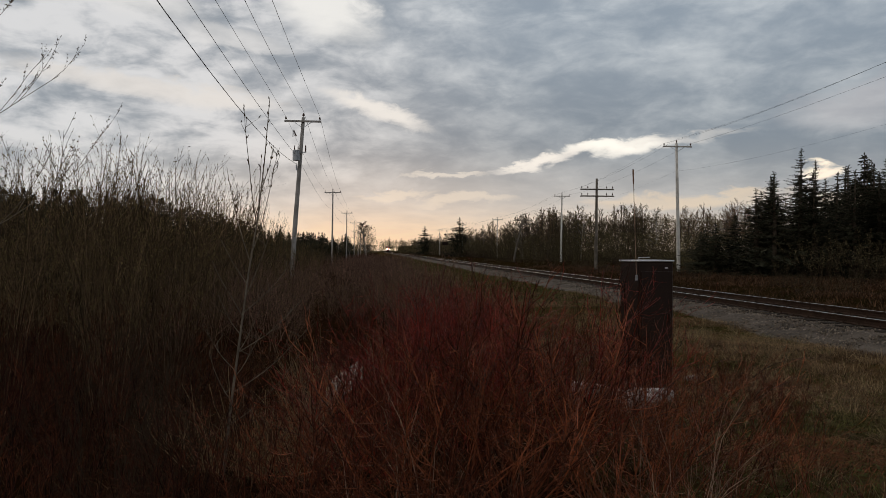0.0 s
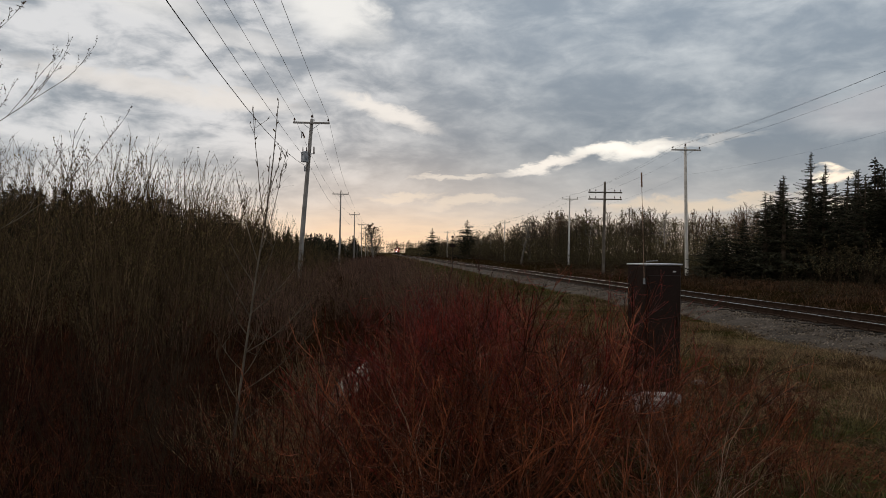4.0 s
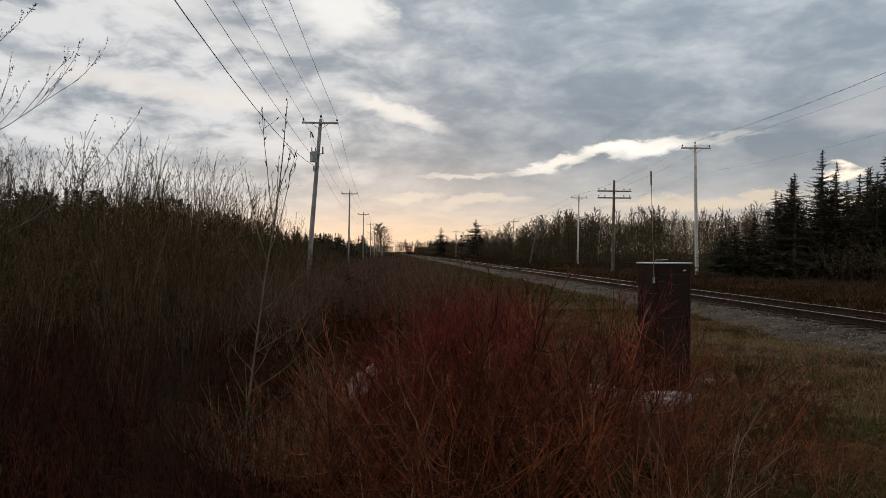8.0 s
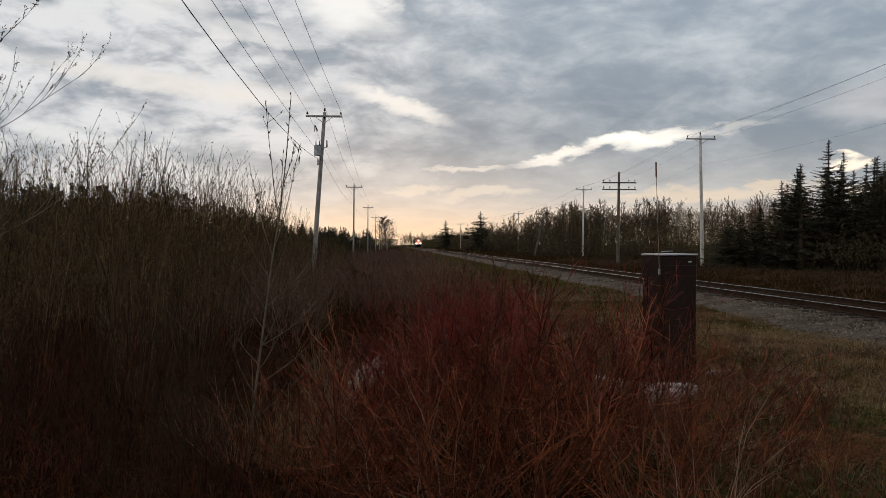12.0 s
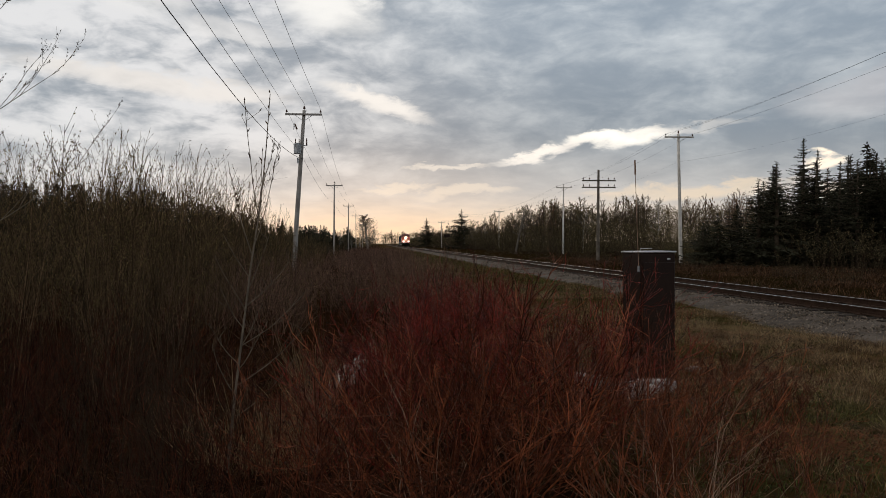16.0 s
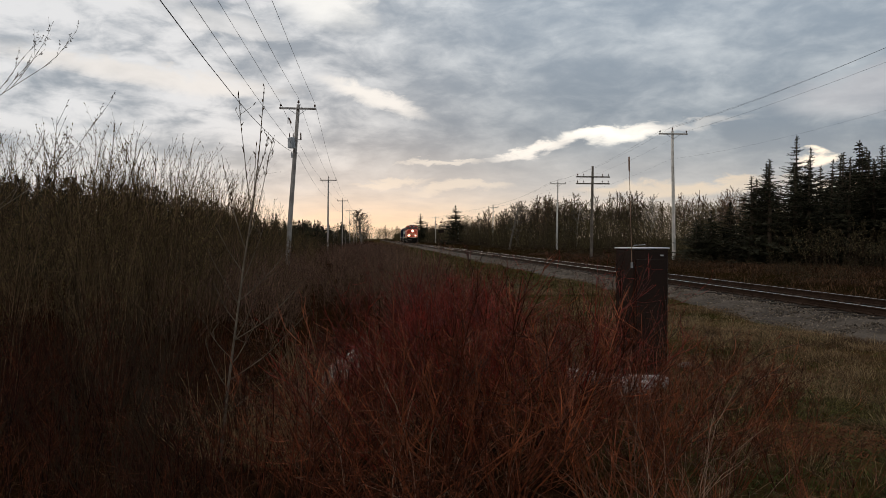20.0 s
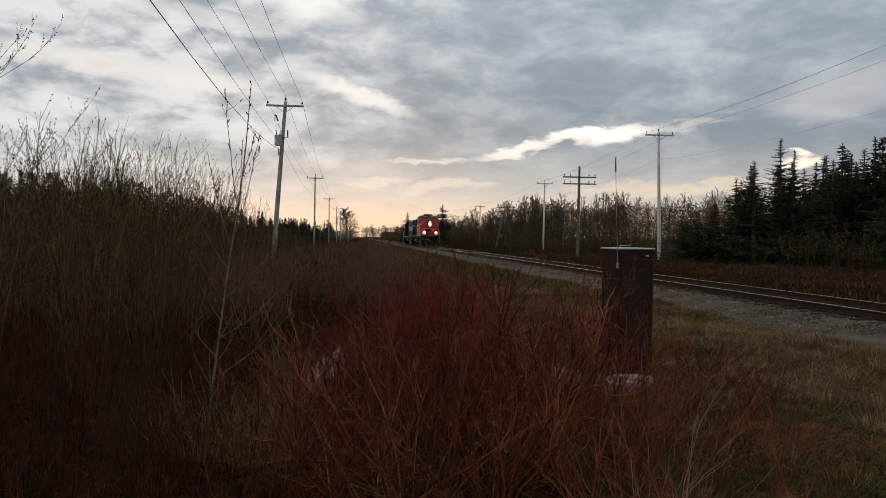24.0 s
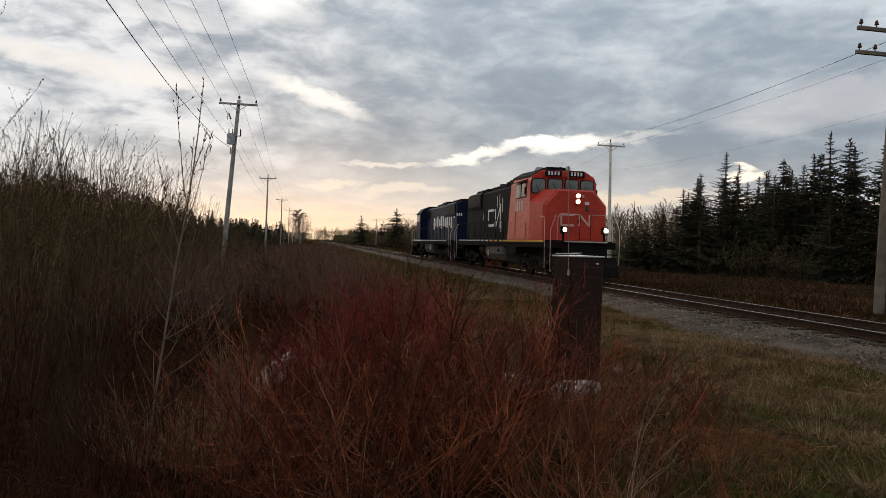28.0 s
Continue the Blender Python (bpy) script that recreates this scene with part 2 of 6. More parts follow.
THICKET = material("dim_undergrowth", (0.150, 0.116, 0.056), (0.062, 0.048, 0.024), 0.25, 0.9, 0.0, 0.0, fine=2.0, island=0.6)
# reddish bud colour that carries the warm sunset light on the trees
LEAFBUD_RED_LIT = material("reddish_sunlit_buds", (0.210, 0.115, 0.058), (0.115, 0.064, 0.034), 1.3, 0.85, 0.0, 0.0, each=0.35, island=0.5)
RUSSET = material("russet_leaves", (0.240, 0.085, 0.036), (0.115, 0.042, 0.018), 1.0, 0.85, 0.0, 0.0, fine=4.0, island=0.6)
BLADE = material("spring_grass", (0.062, 0.076, 0.018), (0.100, 0.076, 0.026), 0.8, 0.8, 0.0, 0.0, fine=3.0, island=0.7)
STRAW = material("dead_grass", (0.250, 0.155, 0.080), (0.066, 0.036, 0.017), 0.9, 0.85, 0.0, 0.0, fine=4.0, island=0.75)
DEADWEED = material("dead_weeds", (0.105, 0.054, 0.027), (0.045, 0.022, 0.011), 1.0, 0.85, 0.0, 0.0, fine=4.0, island=0.7)

# ---------- building helpers ----------


def mesh_of(name, verts, faces, material_or_list, smooth=False, slots=None):
    me = bpy.data.meshes.new(name)
    me.from_pydata([tuple(v) for v in verts], [], faces)
    for m in (material_or_list if isinstance(material_or_list, (list, tuple)) else [material_or_list]):
        me.materials.append(m)
    if slots:
        me.polygons.foreach_set("material_index", slots)
    if smooth:
        me.polygons.foreach_set("use_smooth", [True] * len(me.polygons))
    me.update()
    return me


def thing(name, label, category, m=None, group="", kind=""):
    ob = new(name)
    ob.empty_display_size = 0.2
    if m is not None:
        ob.matrix_basis = m
    return tagged(ob, label, category, group, kind)


def part(name, data, parent, label="", m=None, mat=None, smooth=False):
    """Links a mesh, or a bmesh made into one, as ONE mesh object under a thing or a part."""
    if isinstance(data, bmesh.types.BMesh):
        me = bpy.data.meshes.new(name)
        data.to_mesh(me)
        data.free()
        me.materials.append(mat)
        if smooth:
            me.polygons.foreach_set("use_smooth", [True] * len(me.polygons))
        data = me
    ob = new(name, data)
    ob.parent = parent
    if m is not None:
        ob.matrix_basis = m
    return tagged(ob, label)


def box(size, at=(0, 0, 0), bevel=0.0, bm=None, turn=None):
    bm = bm or bmesh.new()
    m = Matrix.Translation(at) @ (turn or Matrix()) @ Matrix.Diagonal((*size, 1))
    made = bmesh.ops.create_cube(bm, size=1.0, matrix=m)
    if bevel:
        es = list({e for v in made["verts"] for e in v.link_edges})
        bmesh.ops.bevel(bm, geom=es, offset=bevel, segments=1, affect="EDGES")
    return bm


def rod(a, b, r0, r1=None, seg=8, bm=None):
    bm = bm or bmesh.new()
    a, b = Vector(a), Vector(b)
    m = Matrix.Translation((a + b) / 2) @ (b - a).to_track_quat("Z", "Y").to_matrix().to_4x4()
    bmesh.ops.create_cone(bm, cap_ends=True, segments=seg, radius1=r0, radius2=r0 if r1 is None else r1, depth=(b - a).length, matrix=m)
    return bm


def prism(outline, x0, x1, bm=None):
    """A solid with the outline (y, z) from x0 to x1."""
    bm = bm or bmesh.new()
    lo = [bm.verts.new((x0, y, z)) for y, z in outline]
    hi = [bm.verts.new((x1, y, z)) for y, z in outline]
    n = len(outline)
    bm.faces.new(lo)
    bm.faces.new(hi[::-1])
    for i in range(n):
        bm.faces.new((lo[i], hi[i], hi[(i + 1) % n], lo[(i + 1) % n]))
    bmesh.ops.recalc_face_normals(bm, faces=bm.faces[:])
    return bm


class Sticks:
    """Gathers tapered tubes and small buds as plain vertex and face lists."""

    def __init__(self):
        self.v, self.f = [], []

    def tube(self, pts, r0, r1, sides=3):
        n, base = len(pts), len(self.v)
        pts = [(float(p[0]), float(p[1]), float(p[2])) for p in pts]
        u, w = self.across([b - a for a, b in zip(pts[0], pts[-1])])[1:]
        ring = [(math.cos(2 * math.pi * k / sides), math.sin(2 * math.pi * k / sides)) for k in range(sides)]
        ring = [(c * u[0] + s * w[0], c * u[1] + s * w[1], c * u[2] + s * w[2]) for c, s in ring]
        for i, p in enumerate(pts):
            r = r0 + (r1 - r0) * i / (n - 1)
            self.v.extend((p[0] + r * o[0], p[1] + r * o[1], p[2] + r * o[2]) for o in ring)
        for i in range(n - 1):
            for k in range(sides):
                a, b = base + i * sides + k, base + i * sides + (k + 1) % sides
                self.f.append((a, b, b + sides, a + sides))

    def across(self, d):
        """The direction d at length one, and two directions square to it."""
        x, y, z = float(d[0]), float(d[1]), float(d[2])
        k = 1.0 / (math.sqrt(x * x + y * y + z * z) + 1e-9)
        x, y, z = x * k, y * k, z * k
        u = (0.0, z, -y) if abs(x) < 0.7 else (-z, 0.0, x)
        k = 1.0 / (math.sqrt(u[0] ** 2 + u[1] ** 2 + u[2] ** 2) + 1e-9)
        u = (u[0] * k, u[1] * k, u[2] * k)
        return (x, y, z), u, (y * u[2] - z * u[1], z * u[0] - x * u[2], x * u[1] - y * u[0])

    def bud(self, p, d, length, r):
        d, u, w = self.across(d)
        x, y, z = float(p[0]), float(p[1]), float(p[2])
        b, m = len(self.v), length * 0.45
        self.v += [(x, y, z), (x + d[0] * length, y + d[1] * length, z + d[2] * length)]
        for c, s in ((1.0, 0.0), (-0.5, 0.866), (-0.5, -0.866)):
            c, s = c * r, s * r
            self.v.append((x + d[0] * m + c * u[0] + s * w[0], y + d[1] * m + c * u[1] + s * w[1], z + d[2] * m + c * u[2] + s * w[2]))
        for k in range(3):
            i, j = b + 2 + k, b + 2 + (k + 1) % 3
            self.f += [(b, j, i), (b + 1, i, j)]

    def mesh(self, name, mat, smooth=False):
        return mesh_of(name, self.v, self.f, mat, smooth)


def curve_points(rng, p, d, length, n, bend, lift=0.0):
    """Points of a wandering shoot from p along d."""
    p, d = np.array(p, float), np.array(d, float)
    d /= np.linalg.norm(d)
    pts = [p.copy()]
    for _ in range(n):
        d = d + rng.normal(0, bend, 3) + np.array((0, 0, lift))
        d /= np.linalg.norm(d)
        p = p + d * length / n
        pts.append(p.copy())
    return pts


def ground_z(x, y):
    """Height of the ground: nearly flat, with a shallow ditch along the brush and low swells."""
    z = 0.05 * math.sin(x * 0.31 + 0.6) * math.sin(y * 0.23) + 0.03 * math.sin(x * 0.9 + y * 0.7)
    z *= min(1.0, max(0.0, (abs(x) + abs(y)) / 6.0))
    ditch = math.exp(-((x + 0.6 + 0.35 * math.sin(y * 0.35)) / 0.85) ** 2)
    if 4 < y < 40:
        z -= 0.42 * ditch * min(1.0, (y - 4) / 3) * min(1.0, (40 - y) / 8)
    z -= 0.30 * math.exp(-((x - 16.0) / 1.2) ** 2)
    return z


AXIS, RAIL_Z, GAUGE = 11.37, 0.35, 1.51       # the track's middle line, rail head and rail spacing


def build_ground():
    xs = np.concatenate([[-2500, -900, -400, -180, -90, -50, -30], np.arange(-20, 24.01, 0.5), [28, 36, 50, 90, 180, 400, 900, 2500]])
    ys = np.concatenate([[-2500, -700, -200, -60, -20, -8], np.arange(-4, 45.01, 0.5), [50, 58, 70, 90, 120, 160, 220, 320, 480, 800, 1500, 3500]])
    v = [(x, y, ground_z(x, y) if abs(x) < 60 and abs(y) < 300 else 0.0) for y in ys for x in xs]
    w = len(xs)
    f = [(j * w + i, j * w + i + 1, (j + 1) * w + i + 1, (j + 1) * w + i) for j in range(len(ys) - 1) for i in range(w - 1)]
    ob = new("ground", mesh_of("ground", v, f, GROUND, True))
    return tagged(ob, "rough ground of grass, dead leaves and wet ditch", "ground", kind="structure")


build_ground()


def build_water():
    rng = np.random.default_rng(3)
    v, f = [], []
    ys = np.arange(7.6, 12.6, 0.15)
    for y in ys:
        c = -0.6 - 0.35 * math.sin(y * 0.35)
        h = 0.24 * (0.7 + 0.3 * math.sin(y * 1.3)) * min(1, (y - 7.3) / 1.5) * min(1, (12.8 - y) / 2) * rng.uniform(0.95, 1.05)
        v += [(c - h, y, -0.19), (c + h, y, -0.19)]
    f = [(2 * i, 2 * i + 1, 2 * i + 3, 2 * i + 2) for i in range(len(ys) - 1)]
    tagged(new("water", mesh_of("water", v, f, WATER, True)), "shallow still water standing in the ditch", "water", kind="structure")


build_water()


def build_track():
    track = thing("railway_track", "single railway track of rusty rails on wooden ties", "railway track", kind="structure")
    ends = (-60.0, 655.0)
    # ballast bed
    outline = [(-3.3, -0.10), (-2.75, 0.02), (-1.85, 0.150), (-1.2, 0.165), (1.2, 0.165), (1.85, 0.150), (2.9, 0.0), (3.4, -0.12)]
    rng = np.random.default_rng(5)
    ys = np.concatenate([[ends[0], -20], np.arange(-6, 60, 0.6), np.arange(60, 200, 4.0), [260, 400, 560, ends[1]]])
    v = [(AXIS + x + (rng.normal(0, 0.07) if abs(x) > 1.5 else 0), y, z + rng.normal(0, 0.012)) for y in ys for x, z in outline]
    k = len(outline)
    f = [(j * k + i, j * k + i + 1, (j + 1) * k + i + 1, (j + 1) * k + i) for j in range(len(ys) - 1) for i in range(k - 1)]
    part("ballast_bed", mesh_of("ballast_bed", v, f, BALLAST, False), track, "bed of grey crushed stone")
    # rails: head, web and foot
    prof = [(-0.07, 0.0), (0.07, 0.0), (0.07, 0.012), (0.012, 0.03), (0.010, 0.115), (0.036, 0.128), (0.036, 0.160), (-0.036, 0.160), (-0.036, 0.128),
            (-0.010, 0.115), (-0.012, 0.03), (-0.07, 0.012)]
    n = len(prof)
    for side in (-1, 1):
        v = [(AXIS + side * GAUGE / 2 + x, y, RAIL_Z - 0.16 + z) for y in ends for x, z in prof]
        f = [(i, (i + 1) % n, n + (i + 1) % n, n + i) for i in range(n)]
        part("rail", mesh_of("rail", v, f, [RAIL_SIDE, RAIL_TOP], slots=[1 if i == 6 else 0 for i in range(n)]), track, "rusty steel rail with a worn bright head")
    # ties; the nearest are pieces of their own
    tie = bpy.data.meshes.new("tie")
    bm = box((2.6, 0.23, 0.17), (0, 0, 0), 0.012)
    bm.to_mesh(tie)
    bm.free()
    tie.materials.append(TIE)
    plate = bpy.data.meshes.new("tie_plate")
    bm = bmesh.new()
    for side in (-1, 1):
        box((0.34, 0.19, 0.02), (side * GAUGE / 2, 0, 0), 0.004, bm)
        for sx in (-0.10, 0.10):
            box((0.03, 0.03, 0.05), (side * GAUGE / 2 + sx, 0.05 * (1 if sx > 0 else -1), 0.02), 0.0, bm)
    bm.to_mesh(plate)
    bm.free()
    plate.materials.append(RAIL_SIDE)
    rng = np.random.default_rng(6)
    for i in range(200):
        y = -4 + i * 0.56
        t = part("tie", tie, track, m=pose(AXIS + rng.normal(0, 0.03), y, 0.105 + rng.normal(0, 0.006), 0, 0, rng.normal(0, 1.0)))
        if i < 90:
            part("tie_plate", plate, t, m=pose(0, 0, 0.093))
    v, f = [], []
    for i in range(800):
        y = 108 + i * 0.56
        b = len(v)
        v += [(AXIS - 1.3, y, 0.19), (AXIS + 1.3, y, 0.19), (AXIS + 1.3, y + 0.23, 0.19), (AXIS - 1.3, y + 0.23, 0.19),
              (AXIS - 1.3, y, 0.10), (AXIS + 1.3, y, 0.10), (AXIS + 1.3, y + 0.23, 0.10), (AXIS - 1.3, y + 0.23, 0.10)]
        f += [(b, b + 1, b + 2, b + 3), (b, b + 4, b + 5, b + 1), (b, b + 3, b + 7, b + 4), (b + 1, b + 5, b + 6, b + 2)]
    tagged(part("far_ties", mesh_of("far_ties", v, f, TIE), track), kind="stuff")
    # loose stones on the bed and its shoulder
    rng = np.random.default_rng(7)
    v, f = [], []
    base = np.array([(1, 0, 0), (-1, 0, 0), (0, 1, 0), (0, -1, 0), (0, 0, 1), (0, 0, -1)], float)
    tri = [(0, 2, 4), (2, 1, 4), (1, 3, 4), (3, 0, 4), (2, 0, 5), (1, 2, 5), (3, 1, 5), (0, 3, 5)]
    for i in range(24000):
        y = 5 + 55 * rng.random() ** 1.7
        x = rng.uniform(-3.9, -0.9) if rng.random() < 0.8 else rng.uniform(-0.6, 2.4)
        a = abs(x)
        z = 0.165 if a < 1.2 else (0.165 - 0.02 * (a - 1.2) / 0.65 if a < 1.85 else 0.150 - 0.145 * (a - 1.85) / 0.9 if a < 2.75 else 0.02 - 0.2 * (a - 2.75))
        s = rng.uniform(0.013, 0.030)
        p = base * rng.uniform(0.6, 1.25, (6, 1)) * s @ np.asarray(Euler(rng.uniform(0, 6.28, 3)).to_matrix())
        b = len(v)
        v += [tuple(q + (AXIS + x, y, z + 0.008)) for q in p]
        f += [(b + i0, b + i1, b + i2) for i0, i1, i2 in tri]
    tagged(part("loose_stones", mesh_of("loose_stones", v, f, STONE), track, "loose crushed stones"), kind="stuff")


build_track()

# ---------- pole lines ----------


def insulator(bm, at, s=1.0):
    x, y, z = at
    rod((x, y, z), (x, y, z + 0.10 * s), 0.016 * s, 0.016 * s, 6, bm)
    rod((x, y, z + 0.08 * s), (x, y, z + 0.15 * s), 0.062 * s, 0.05 * s, 8, bm)
    rod((x, y, z + 0.15 * s), (x, y, z + 0.22 * s), 0.05 * s, 0.03 * s, 8, bm)


def utility_pole(x, y, top, lean, arms, label, mat, base=0.0, fork=True, group="poles", r=0.15, turn=0.0):
    """A wooden pole with crossarms at heights below its top: (drop, width). lean: metres of the top to the right, towards."""
    p = thing("utility_pole", label, "pole", pose(x, y, base, 0, 0, turn), group)
    h = top - base
    s = Sticks()
    s.tube([np.array((lean[0] * k, lean[1] * k, -0.4 if k == 0 else h * k)) for k in (0.0, 0.35, 0.7, 1.0)], r, r * 0.62, 10)
    b = len(s.v) - 10
    s.f.append(tuple(range(b, b + 10)))
    part("pole_shaft", s.mesh("pole_shaft", mat, True), p)
    for drop, width in arms:
        k = 1 - drop / h
        cx, cy, cz = lean[0] * k, lean[1] * k - 0.15, h - drop
        arm = part("crossarm", box((width, 0.10, 0.12), (cx, cy, cz), 0.01), p, mat=mat)
        part("bolt", rod((cx, cy - 0.09, cz), (cx, cy + 0.2, cz), 0.018, seg=6), arm, mat=STEEL)
        for sx in (-1, 1):
            if fork:
                part("brace", box((0.03, 0.012, math.hypot(width * 0.27, 0.45)), (cx + sx * width * 0.135, cy - 0.058, cz - 0.225), 0.0,
                                  turn=Matrix.Rotation(sx * math.atan2(width * 0.27, 0.45), 4, "Y")), p, mat=STEEL)
            for frac in ((0.46,) if len(arms) == 1 else (0.46, 0.28)):
                bm = bmesh.new()
                insulator(bm, (cx + sx * width * frac, cy, cz + 0.06))
                part("insulator", bm, arm, mat=PORCELAIN, smooth=True)
    if len(arms) == 1:
        bm = bmesh.new()
        insulator(bm, (lean[0], lean[1], h), 1.2)
        part("insulator", bm, p, mat=PORCELAIN, smooth=True)
    return p


def wire(spans, sag, r, label="thin overhead power line wire", first=None):
    """One cable hung through a row of points."""
    s, pts = Sticks(), []
    for j, (a, b) in enumerate(zip(spans, spans[1:])):
        a, b = np.array(a, float), np.array(b, float)
        drop = first if j == 0 and first is not None else sag
        for i in range(1 if pts else 0, 15):
            k = i / 14
            q = a + (b - a) * k
            q[2] -= 4 * drop * k * (1 - k)
            pts.append(q)
    s.tube(pts, r, r, 4)
    tagged(new("power_line", s.mesh("power_line", CABLE)), label, "cable", "overhead wires")


LEFT = [(-4.25, -9.0, 10.9, (0, 0)), (-5.28, 44.0, 10.25, (0.76, 0)), (-5.98, 97.0, 10.2, (0.12, 0)), (-6.1, 150.0, 10.2, (0.05, 0)), (-6.1, 205.0, 10.25, (0, 0)), (-5.7, 238.0, 10.2, (0, 0)),
        (-5.9, 290.0, 10.2, (0, 0))]
for x, y, top, lean in LEFT:
    p = utility_pole(x, y, top, lean, [(0.28, 2.3)], "weathered grey wooden power pole with one crossarm", BARK_GREY, group="power poles beside the brush", r=0.17 if y == 44 else 0.14)
    if y == 44.0:
        # transformer can with its bushings, fuse cut-out and bracket
        t = part("transformer", rod((0.36, -0.36, 7.45), (0.36, -0.36, 8.05), 0.23, seg=20), p, "grey steel transformer can", mat=STEEL)
        part("lid", rod((0.36, -0.36, 8.05), (0.36, -0.36, 8.11), 0.245, 0.17, 20), t, mat=STEEL)
        for sx in (-0.11, 0.11):
            part("bushing", rod((0.36 + sx, -0.36, 8.08), (0.36 + sx, -0.36, 8.40), 0.04, 0.022, 8), t, mat=PORCELAIN)
        part("bracket", box((0.2, 0.3, 0.08), (0.50, -0.18, 7.8), 0.01), t, mat=STEEL)
        c = part("fuse_cutout", rod((0.34, -0.25, 9.0), (0.20, -0.3, 9.35), 0.05, 0.04, 8), p, mat=PORCELAIN)
        part("fuse_tube", rod((0.14, -0.32, 8.95), (0.16, -0.32, 9.4), 0.025, seg=6), c, mat=STEEL)
        part("surge_arrester", rod((0.92, -0.2, 8.0), (0.92, -0.2, 8.45), 0.05, 0.035, 8), p, mat=PORCELAIN)
        part("arrester_bracket", box((0.40, 0.05, 0.05), (0.74, -0.2, 8.0), 0.005), p, mat=STEEL)
        part("secondary_rack", box((0.10, 0.10, 0.35), (0.36, -0.2, 7.05), 0.01), p, mat=STEEL)
for dx, dz, ndx, ndz, drop in ((-1.06, 0.0, -1.25, 0.5, 0.15), (0.0, 0.42, 0.55, -0.2, 0.85), (1.06, 0.0, 1.05, -0.1, 0.5)):
    wire([(x + l[0] + (ndx if y < 0 else dx), y - 0.15, t + (ndz if y < 0 else dz)) for x, y, t, l in LEFT], 0.55, 0.009, first=drop)
wire([(-4.0, -9.0, 8.75)] + [(x + l[0] * 0.8 - 0.12, y, t - 2.65) for x, y, t, l in LEFT[1:]], 0.6, 0.009, first=0.55)
wire([(-3.5, -9, 8.4), (-4.65, 43.8, 7.15)], 1.55, 0.013, "thick black service cable hung under the power wires")

RIGHT = [(20.6, 5.0, 10.6, (0, 0)), (25.85, 56.0, 11.0, (-0.2, 0)), (28.9, 104.0, 10.6, (0.15, 0)), (29.8, 165.0, 9.7, (0.1, 0)), (26.4, 205.0, 10.1, (0, 0)), (25.0, 262.0, 10.0, (0, 0))]
for x, y, top, lean in RIGHT:
    utility_pole(x, y, top, lean, [(0.30, 2.55)], "pale weathered power pole with one braced crossarm", PALE_POLE, group="power poles beyond the track", r=0.16)
for dx, dz, drop in ((-1.17, 0.0, 0.9), (0.0, 0.40, 0.8), (1.17, 0.0, 0.6)):
    wire([(x + l[0] + dx, y - 0.15, t - 0.05 + dz) for x, y, t, l in RIGHT], 0.65, 0.006, first=drop)
wire([(x + l[0] * 0.7 - 0.15, y, t - 2.4) for x, y, t, l in RIGHT], 0.6, 0.0032, first=0.9)
for x, y, top, lean, turn in ((17.80, 18.6, 9.15, (0.30, 0.0), 0.0), (20.55, 62.0, 8.55, (0.1, 0), 0.0), (21.5, 105.0, 6.7, (1.55, 0.0), 0.0)):
    h = utility_pole(x, y, top, lean, [((0.28, 3.1), (1.03, 3.1)) if y < 30 else ((1.02, 3.2), (1.65, 3.2)) if y < 80 else ((0.15, 2.9), (0.75, 2.9))][0],
                     "old dark telegraph pole with two crossarms" + (", leaning and without wires" if y > 100 else ""), BARK_DARK, fork=False,
                     group="old telegraph poles", r=0.16)

# ---------- relay cabinet beside the track ----------


